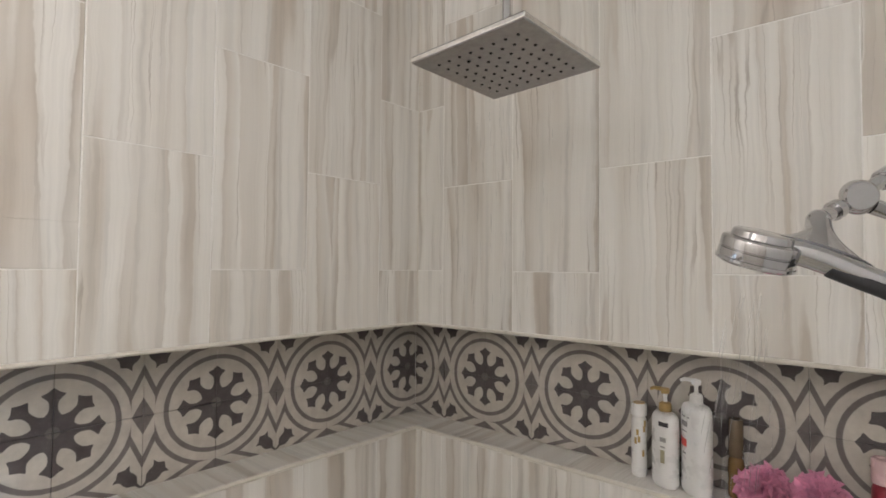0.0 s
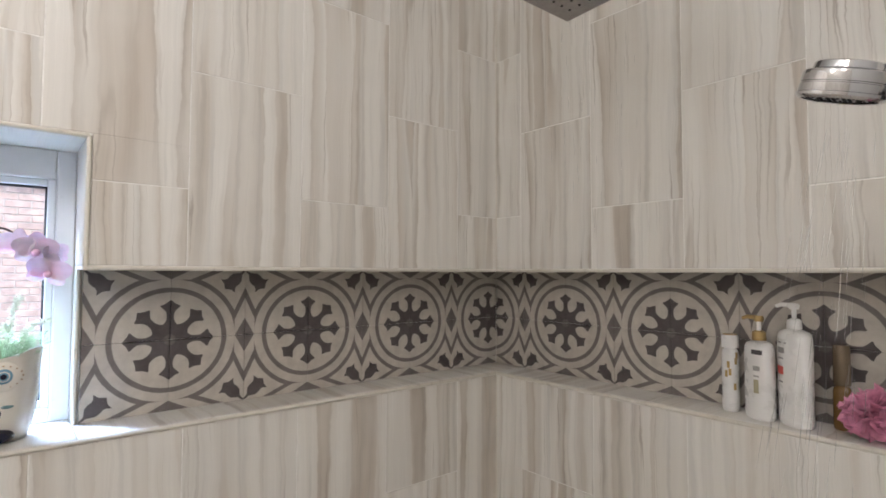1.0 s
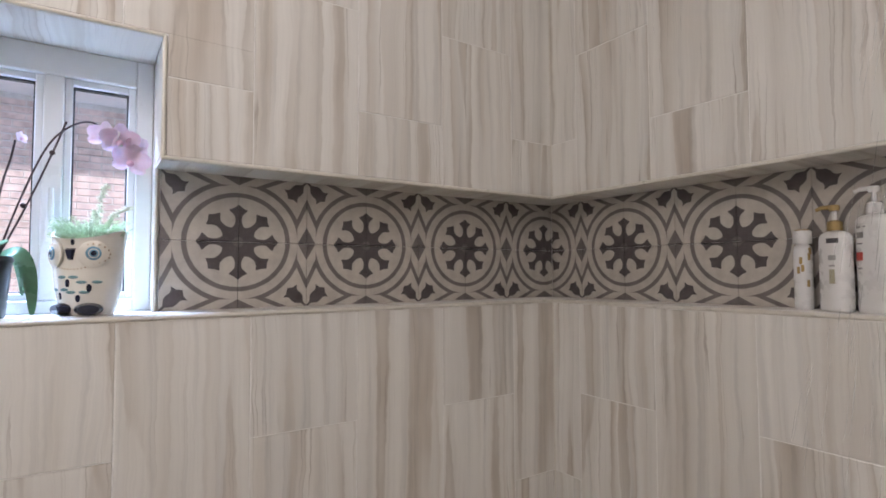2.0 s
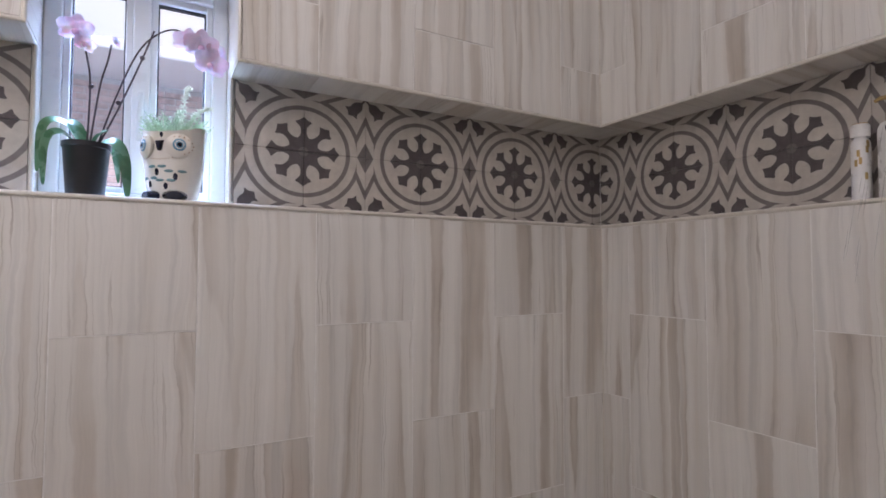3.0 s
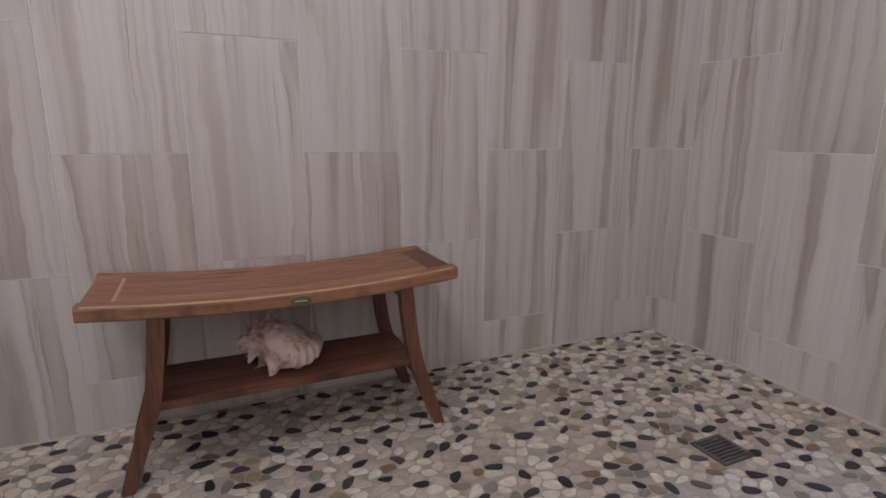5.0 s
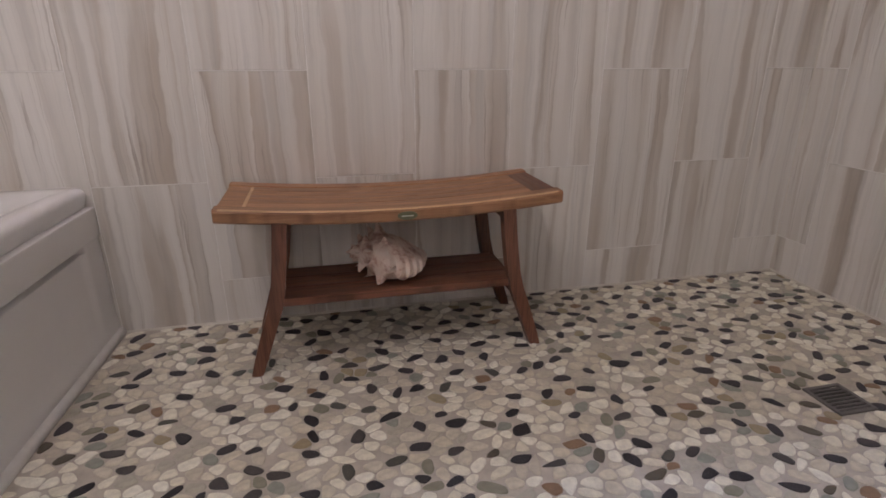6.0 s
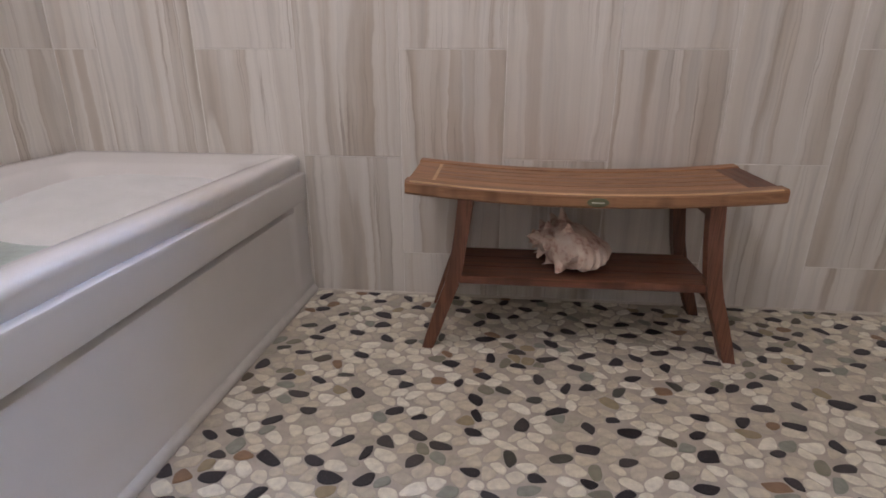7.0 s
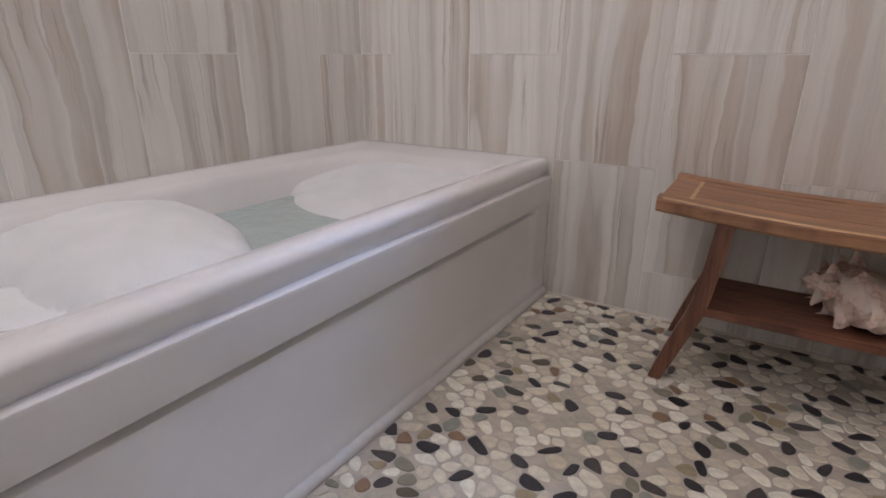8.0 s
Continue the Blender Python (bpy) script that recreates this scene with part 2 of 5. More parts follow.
RUBBER = plain("dark_rubber", (0.02, 0.02, 0.022), 0.6)
ACRYLIC = plain("tub_acrylic", (0.82, 0.81, 0.80), 0.09, vary=0.02, scale=6, bump=0.02, bump_scale=8)
PVC = plain("window_plastic", (0.82, 0.84, 0.86), 0.3, vary=0.02, scale=10, bump=0.02)
DARK_TONES = [(0.0, (0.026, 0.022, 0.026)), (0.4, (0.040, 0.034, 0.037)), (0.66, (0.066, 0.058, 0.054)), (0.82, (0.115, 0.095, 0.066)), (0.92, (0.085, 0.082, 0.066))]
PALE_TONES = [(0.0, (0.27, 0.26, 0.188)), (0.03, (0.29, 0.18, 0.103)), (0.055, (0.38, 0.31, 0.188)), (0.085, (0.31, 0.32, 0.263)), (0.12, (0.50, 0.47, 0.376)), (0.20, (0.68, 0.62, 0.489)), (0.36, (0.79, 0.74, 0.602)),
              (0.50, (0.67, 0.615, 0.498)), (0.60, (0.85, 0.81, 0.677)), (0.76, (0.59, 0.54, 0.432)), (0.83, (0.90, 0.87, 0.752))]
PALE_STONE = pebble("pale_river_stone", False, PALE_TONES)
DARK_STONE = pebble("dark_river_stone", False, DARK_TONES)
PALE_FIELD = pebble("pale_river_stone_field", True, PALE_TONES)
DARK_FIELD = pebble("dark_river_stone_field", True, DARK_TONES)
WOOD = teak("teak", (0.47, 0.245, 0.120), (0.25, 0.115, 0.055))
WOOD_END = teak("teak_end_board", (0.15, 0.058, 0.03), (0.07, 0.028, 0.016), "y")
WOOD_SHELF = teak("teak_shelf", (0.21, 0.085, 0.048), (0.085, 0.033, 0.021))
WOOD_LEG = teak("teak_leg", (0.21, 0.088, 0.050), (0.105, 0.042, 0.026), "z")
WOOD_PALE = teak("teak_sapwood", (0.74, 0.51, 0.29), (0.60, 0.38, 0.20))


# ---------- mesh tools ----------
def mesh_ob(name, bm, mat, parent=None, smooth=False):
    me = bpy.data.meshes.new(name)
    bmesh.ops.recalc_face_normals(bm, faces=bm.faces)
    bm.to_mesh(me)
    bm.free()
    for mt in (mat if isinstance(mat, (list, tuple)) else [mat]):
        me.materials.append(mt)
    if smooth:
        me.set_sharp_from_angle(angle=radians(38))
    ob = new(name, me)
    if parent is not None:
        ob.parent = parent
    return ob


def part(name, bm, mat, parent, label="", smooth=False):
    ob = mesh_ob(name, bm, mat, parent, smooth)
    if label:
        tagged(ob, label=label)
    return ob


def thing(name, m, label, category, group="", kind=""):
    ob = new(name)
    ob.empty_display_size = 0.05
    ob.matrix_world = m
    return tagged(ob, label, category, group, kind)


def box(bm, x0, x1, y0, y1, z0, z1, bevel=0.0, segs=2):
    v = [bm.verts.new((x, y, z)) for x in (x0, x1) for y in (y0, y1) for z in (z0, z1)]
    idx = [(0, 1, 3, 2), (4, 6, 7, 5), (0, 4, 5, 1), (2, 3, 7, 6), (0, 2, 6, 4), (1, 5, 7, 3)]
    fs = [bm.faces.new([v[i] for i in f]) for f in idx]
    if bevel:
        es = list({e for f in fs for e in f.edges})
        bmesh.ops.bevel(bm, geom=es, offset=bevel, segments=segs, profile=0.5, affect="EDGES")
    return bm


def boxed(*args, bevel=0.0, segs=2):
    return box(bmesh.new(), *args, bevel=bevel, segs=segs)


def lathe(bm, profile, segs=32, cx=0.0, cy=0.0, sx=1.0, sy=1.0):
    rings = []
    for r, z in profile:
        if r < 1e-6:
            rings.append([bm.verts.new((cx, cy, z))])
        else:
            rings.append([bm.verts.new((cx + sx * r * math.cos(2 * math.pi * i / segs), cy + sy * r * math.sin(2 * math.pi * i / segs), z)) for i in range(segs)])
    for a, b in zip(rings, rings[1:]):
        for i in range(segs):
            j = (i + 1) % segs
            if len(a) == 1 and len(b) == 1:
                continue
            if len(a) == 1:
                bm.faces.new((a[0], b[i], b[j]))
            elif len(b) == 1:
                bm.faces.new((a[i], a[j], b[0]))
            else:
                bm.faces.new((a[i], a[j], b[j], b[i]))
    return bm


def tube(bm, pts, radii, segs=12, flat=1.0):
    """A round bar along points; flat squeezes it across."""
    pts = [Vector(p) for p in pts]
    if isinstance(radii, (int, float)):
        radii = [radii] * len(pts)
    rings, side = [], None
    for i, p in enumerate(pts):
        d = (pts[min(i + 1, len(pts) - 1)] - pts[max(i - 1, 0)]).normalized()
        if side is None:
            side = d.cross(Vector((0, 0, 1)))
            if side.length < 0.01:
                side = d.cross(Vector((1, 0, 0)))
        side = (side - d * side.dot(d)).normalized()
        up = side.cross(d)
        rings.append([bm.verts.new(p + radii[i] * (math.cos(a) * side + flat * math.sin(a) * up)) for a in (2 * math.pi * k / segs for k in range(segs))])
    for a, b in zip(rings, rings[1:]):
        for i in range(segs):
            j = (i + 1) % segs
            bm.faces.new((a[i], a[j], b[j], b[i]))
    bm.faces.new(list(reversed(rings[0])))
    bm.faces.new(rings[-1])
    return bm


def ball(bm, c, r, sx=1.0, sy=1.0, sz=1.0, u=16, v=10):
    bmesh.ops.create_uvsphere(bm, u_segments=u, v_segments=v, radius=r, matrix=Matrix.Translation(c) @ Matrix.Diagonal((sx, sy, sz, 1)))
    return bm


def curve_points(pts, n=8):
    """Smooth points through the given ones."""
    pts = [Vector(p) for p in pts]
    out = []
    for i in range(len(pts) - 1):
        p0, p1, p2, p3 = pts[max(i - 1, 0)], pts[i], pts[i + 1], pts[min(i + 2, len(pts) - 1)]
        for k in range(n):
            t = k / n
            out.append(0.5 * ((2 * p1) + (p2 - p0) * t + (2 * p0 - 5 * p1 + 4 * p2 - p3) * t * t + (3 * p1 - p0 - 3 * p2 + p3) * t ** 3))
    return out + [pts[-1]]


# ---------- the room's shell ----------
WEST, SOUTH = -3.115, -2.9          # inner faces
FRONT = -2.365                      # outer face of the bathtub
SILL, LIP, DEEP = 1.405, 1.796, 0.15  # niche: floor, head and depth
WIN0, WIN1, WIN_TOP, WIN_DEEP = -1.80, -1.345, 2.104, 0.225
OUT = 0.36                          # outer face of the north and east walls
BACK = 0.0012                       # grout lies this far behind the tiles' faces

bm = bmesh.new()
box(bm, WEST - 0.2, OUT, BACK, OUT, -0.15, SILL - 0.008)
for x0, x1 in ((WEST - 0.2, WIN0 - 0.002), (WIN1 + 0.002, OUT)):
    box(bm, x0, x1, BACK, OUT, LIP + 0.008, CEILING)
    box(bm, x0, x1, DEEP + 0.008, OUT, SILL - 0.008, LIP + 0.008)
box(bm, WIN0 - 0.002, WIN1 + 0.002, BACK, OUT, WIN_TOP + 0.008, CEILING)
wall_north = tagged(mesh_ob("wall_north", bm, GROUT), "wall clad in veined beige tiles with a long tiled niche and a window", "wall", kind="structure")

bm = bmesh.new()
box(bm, BACK, OUT, SOUTH, BACK, -0.15, SILL - 0.008)
box(bm, BACK, OUT, SOUTH, BACK, LIP + 0.008, CEILING)
box(bm, DEEP + 0.008, OUT, SOUTH, DEEP + 0.008, SILL - 0.008, LIP + 0.008)
wall_east = tagged(mesh_ob("wall_east", bm, GROUT), "shower wall clad in veined beige tiles with a long tiled niche", "wall", kind="structure")

wall_west = tagged(mesh_ob("wall_west", boxed(WEST - 0.2, WEST - BACK, SOUTH - 0.4, BACK, -0.15, CEILING), GROUT), "tiled wall behind the bathtub, veined beige tiles", "wall", kind="structure")
# the south wall is unseen: added to close the room and bounce light
wall_south = tagged(mesh_ob("wall_south", boxed(WEST - 0.5, OUT, SOUTH - 0.2, SOUTH, -0.15, CEILING), PAINT), "unseen plain white wall added to close the bathroom", "wall", kind="structure")
ceiling = tagged(mesh_ob("ceiling", boxed(WEST - 0.5, OUT, SOUTH - 0.2, OUT, CEILING, CEILING + 0.15), CEIL), "plain white painted ceiling", "ceiling", kind="structure")
floor = tagged(mesh_ob("floor", boxed(WEST - 0.195, 0.0, SOUTH, 0.0, -0.15, -0.0008), FLOOR_GROUT), "shower floor of flat river pebbles set in beige grout", "floor", kind="structure")

WEST_TURN = math.degrees(math.atan(0.075))  # the wall behind the bathtub stands a little out of square
wall_west.matrix_world = pose(WEST, 0, 0, 0, 0, -WEST_TURN) @ pose(-WEST, 0, 0)

def out_of_square(ob):
    """The bathtub follows the turned wall at its back and its front line."""
    for v in ob.data.vertices:
        v.co.x += v.co.y * (0.042 + 0.033 * min(1.0, max(0.0, (FRONT - v.co.x) / (FRONT - WEST))))
    return ob

# niche shelf and head, window reveal
def slab(name, x0, x1, y0, y1, z0, z1, label, mat=SLAB, bevel=0.0015):
    cx, cy, cz = (x0 + x1) / 2, (y0 + y1) / 2, (z0 + z1) / 2
    ob = mesh_ob(name, boxed(x0 - cx, x1 - cx, y0 - cy, y1 - cy, z0 - cz, z1 - cz, bevel=bevel, segs=1), mat)
    ob.location = (cx, cy, cz)
    return tagged(ob, label, "trim", kind="structure")

for x0, x1 in ((WEST, WIN0), (WIN0, WIN1), (WIN1, -0.70), (-0.70, DEEP)):
    slab("sill", x0 + 0.001, x1 - 0.001, 0.0, WIN_DEEP if x0 == WIN0 else DEEP, SILL - 0.010, SILL + 0.006, "veined beige tile shelf of the niche")
for x0, x1 in ((WEST, WIN0), (WIN1, -0.70), (-0.70, DEEP)):
    slab("niche_head", x0 + 0.001, x1 - 0.001, 0.0, DEEP, LIP, LIP + 0.010, "veined beige tile underside of the niche")
slab("niche_head", WIN0 + 0.001, WIN1 - 0.001, 0.0, WIN_DEEP, WIN_TOP, WIN_TOP + 0.010, "veined beige tile head of the window recess")
for y0, y1 in ((0.0, 0.62), (0.62, 1.24), (1.24, 1.86), (1.86, 2.48), (2.48, -SOUTH)):
    for name, z0, z1, text in (("sill", SILL - 0.010, SILL + 0.006, "veined beige tile shelf of the niche"), ("niche_head", LIP, LIP + 0.010, "veined beige tile underside of the niche")):
        ob = mesh_ob(name, boxed(-(y1 - y0) / 2 + 0.001, (y1 - y0) / 2 - 0.001, -DEEP / 2, DEEP / 2, -(z1 - z0) / 2, (z1 - z0) / 2, bevel=0.0015, segs=1), SLAB)
        ob.matrix_world = pose(DEEP / 2, -(y0 + y1) / 2, (z0 + z1) / 2, 0, 0, -90)
        tagged(ob, text, "trim", kind="structure")
# reveal sides of the window above the niche and behind it
for side, x0, x1 in (("reveal", WIN0 - 0.010, WIN0), ("reveal", WIN1, WIN1 + 0.010)):
    slab(side, x0, x1, 0.0, WIN_DEEP, LIP + 0.0105, WIN_TOP, "veined beige tile side of the window recess", TILE)
    slab(side, x0, x1, DEEP - 0.004, WIN_DEEP, SILL + 0.006, LIP + 0.0105, "veined beige tile side of the window recess", TILE)

# slim edge profiles along the niche and the window
def trim_bar(pts, r=0.006):
    return tagged(mesh_ob("trim", tube(bmesh.new(), pts, r, 10), TRIM, smooth=True), "slim cream edge profile of the tiled niche", "trim", kind="structure")

trim_bar([(WEST, 0.001, SILL - 0.001), (0.001, 0.001, SILL - 0.001)])
trim_bar([(0.001, 0.001, SILL - 0.001), (0.001, SOUTH, SILL - 0.001)])
trim_bar([(WEST, 0.001, LIP + 0.004), (WIN0, 0.001, LIP + 0.004)])
trim_bar([(WIN1, 0.001, LIP + 0.004), (0.001, 0.001, LIP + 0.004)])
trim_bar([(0.001, 0.001, LIP + 0.004), (0.001, SOUTH, LIP + 0.004)])
trim_bar([(WIN1 + 0.004, 0.001, LIP + 0.004), (WIN1 + 0.004, 0.001, WIN_TOP + 0.004)])
trim_bar([(WIN0 - 0.004, 0.001, LIP + 0.004), (WIN0 - 0.004, 0.001, WIN_TOP + 0.004)])
trim_bar([(WIN0 - 0.004, 0.001, WIN_TOP + 0.004), (WIN1 + 0.004, 0.001, WIN_TOP + 0.004)])
trim_bar([(WIN1 + 0.004, DEEP - 0.004, SILL), (WIN1 + 0.004, DEEP - 0.004, LIP)], 0.005)
trim_bar([(WIN0 - 0.004, DEEP - 0.004, SILL), (WIN0 - 0.004, DEEP - 0.004, LIP)], 0.005)
trim_bar([(FRONT, -0.001, 0.001), (0.0, -0.001, 0.001)], 0.005)
trim_bar([(-0.001, 0.0, 0.001), (-0.001, SOUTH, 0.001)], 0.005)
tagged(mesh_ob("trim", tube(bmesh.new(), [(-0.001, -0.001, 0.0), (-0.001, -0.001, SILL - 0.01)], 0.0028, 8), TRIM), "cream sealant in the tiled corner", "trim", kind="structure")
tagged(mesh_ob("trim", tube(bmesh.new(), [(-0.001, -0.001, LIP + 0.01), (-0.001, -0.001, CEILING)], 0.0028, 8), TRIM), "cream sealant in the tiled corner", "trim", kind="structure")


# ---------- window and what lies behind it ----------
def build_window():
    w = thing("window_1", pose((WIN0 + WIN1) / 2, 0.0, SILL + 0.006), "white plastic two-sash window in a tiled recess", "window", kind="structure")
    half, top, y = (WIN1 - WIN0) / 2, WIN_TOP - SILL - 0.006, WIN_DEEP - 0.012
    def frame_part(name, rects, y0, y1, mat=PVC, bevel=0.004):
        for x0, x1, z0, z1 in rects:
            part(name, boxed(x0, x1, y0, y1, z0, z1, bevel=bevel), mat, w)
    fw = 0.042
    frame_part("window_frame", [(-half, -half + fw, 0, top), (half - fw, half, 0, top), (-half + fw, half - fw, 0, 0.034), (-half + fw, half - fw, top - 0.075, top), (-0.022, 0.022, 0.034, top - 0.075)], y, y + 0.07)
    for x0, x1 in ((-half + fw, -0.022), (0.022, half - fw)):
        z0, z1, b = 0.034, top - 0.075, 0.018
        frame_part("sash", [(x0, x0 + b, z0, z1), (x1 - b, x1, z0, z1), (x0 + b, x1 - b, z0, z0 + b), (x0 + b, x1 - b, z1 - b, z1)], y + 0.012, y + 0.055, bevel=0.003)
        k = 0.004
        frame_part("gasket", [(x0 + b, x0 + b + k, z0 + b, z1 - b), (x1 - b - k, x1 - b, z0 + b, z1 - b), (x0 + b + k, x1 - b - k, z0 + b, z0 + b + k), (x0 + b + k, x1 - b - k, z1 - b - k, z1 - b)], y + 0.026, y + 0.044, RUBBER, 0.0)
        pane = part("pane", boxed(x0 + b + 0.001, x1 - b - 0.001, y + 0.034, y + 0.038, z0 + b + 0.001, z1 - b - 0.001), GLASS, w)
        pane.visible_shadow = False
    part("handle", tube(bmesh.new(), [(0.0, y - 0.012, 0.22), (0.0, y - 0.016, 0.26), (0.0, y - 0.016, 0.32)], [0.007, 0.008, 0.006], 10), PVC, w)
    part("handle_base", boxed(-0.011, 0.011, y - 0.012, y, 0.185, 0.245, bevel=0.003), PVC, w)
    return w

gl = Graph("window_glass", 0.0)
gl.bsdf.inputs["Transmission Weight"].default_value = 1.0
gl.bsdf.inputs["IOR"].default_value = 1.1
GLASS = gl.mat
build_window()

# brick, mortar and soffit colours are paled to carry the washed-out daylight glare
BRICK = plain("neighbour_brick", (0.70, 0.55, 0.50), 0.85, vary=0.25, scale=9, bump=0.3)
MORTAR = plain("mortar", (0.66, 0.64, 0.61), 0.9)
SOFFIT = plain("soffit_board", (0.88, 0.88, 0.9), 0.6, vary=0.05)
ROOF = plain("roof_shingle", (0.12, 0.11, 0.11), 0.9, vary=0.2)

def build_neighbour():
    h = thing("neighbour_house", pose(-1.5, 5.5, 0), "red brick neighbouring house with a pale roof overhang", "house")
    part("wall", boxed(-9, 9, 0.012, 0.3, -3.0, 3.4), MORTAR, h)
    bw, bh, gap = 0.215, 0.065, 0.01
    verts, faces = [], []
    rng = random.Random(5)
    for row in range(34):
        z = 0.95 + row * (bh + gap)
        if z + bh > 3.4:
            break
        for col in range(-11, 12):
            x = col * (bw + gap) + (0.11 if row % 2 else 0.0)
            d = rng.uniform(0, 0.003)
            n = len(verts)
            verts += [(x, 0.012, z), (x + bw, 0.012, z), (x + bw, 0.012, z + bh), (x, 0.012, z + bh), (x + .003, -d, z + .003), (x + bw - .003, -d, z + .003), (x + bw - .003, -d, z + bh - .003), (x + .003, -d, z + bh - .003)]
            faces += [(n + 4, n + 5, n + 6, n + 7), (n, n + 1, n + 5, n + 4), (n + 1, n + 2, n + 6, n + 5), (n + 2, n + 3, n + 7, n + 6), (n + 3, n, n + 4, n + 7)]
    me = bpy.data.meshes.new("bricks")
    me.from_pydata(verts, [], faces)
    me.materials.append(BRICK)
    ob = new("bricks", me)
    ob.parent = h
    tagged(ob, kind="stuff")
    part("soffit", boxed(-9, 9, -0.9, 0.3, 3.4, 3.44), SOFFIT, h)
    part("gutter", boxed(-9, 9, -1.02, -0.9, 3.38, 3.50, bevel=0.02), SOFFIT, h)
    rb = bmesh.new()
    v = [rb.verts.new(p) for p in ((-9, -0.98, 3.49), (9, -0.98, 3.49), (9, 4.0, 4.3), (-9, 4.0, 4.3), (-9, -0.98, 3.45), (9, -0.98, 3.45), (9, 4.0, 4.22), (-9, 4.0, 4.22))]
    for f in ((0, 1, 2, 3), (7, 6, 5, 4), (0, 4, 5, 1), (1, 5, 6, 2), (2, 6, 7, 3), (3, 7, 4, 0)):
        rb.faces.new([v[i] for i in f])
    part("roof", rb, ROOF, h)

build_neighbour()
haze = Graph("bright_hazy_sky", 1.0)
haze.bsdf.inputs["Base Color"].default_value = (0.0, 0.0, 0.0, 1.0)
haze.put(haze.bsdf.inputs["Emission Color"], haze.ramp(haze.noise(haze.objvec(), 0.08, 3.0), [(0.3, (0.86, 0.93, 1.0)), (0.7, (1.0, 1.0, 1.0))]))
haze.bsdf.inputs["Emission Strength"].default_value = 1.8
tagged(mesh_ob("backdrop", boxed(-60, 60, 40.0, 40.2, -3.0, 45.0), haze.mat), "bright hazy daylight sky behind the roofs", "sky", kind="structure")
# unseen ground, added and kept pale to bounce daylight up onto the soffit
ground_mat = plain("bounce_ground", (0.58, 0.56, 0.53), 0.9, vary=0.2, scale=3)
tagged(mesh_ob("ground", boxed(-60, 60, OUT + 0.001, 60, -3.2, -3.0), ground_mat), "unseen pale ground added between the houses to bounce light", "ground", kind="structure")


# ---------- ceiling lights ----------
def build_ceiling_light(lx, ly):
    d = thing("ceiling_light", pose(lx, ly, CEILING), "large frosted globe ceiling light with a chrome base", "ceiling light", "ceiling lights")
    part("base", lathe(bmesh.new(), [(0.0, -0.0005), (0.14, -0.0005), (0.14, -0.03), (0.12, -0.038), (0.0, -0.038)], 40), CHROME, d, smooth=True)
    shade = part("shade", lathe(bmesh.new(), [(0.115, -0.038), (0.18, -0.08), (0.22, -0.15), (0.235, -0.25), (0.22, -0.35), (0.17, -0.43), (0.09, -0.475), (0.0, -0.485)], 40), GLOW, d, "frosted glass globe", True)
    shade.visible_shadow = False

gs = Graph("frosted_glass", 0.6)
gs.bsdf.inputs["Emission Color"].default_value = (1.0, 0.91, 0.80, 1)
gs.bsdf.inputs["Emission Strength"].default_value = 3.0
GLOW = gs.mat
for lx, ly, _, _ in LAMPS:
    build_ceiling_light(lx, ly)


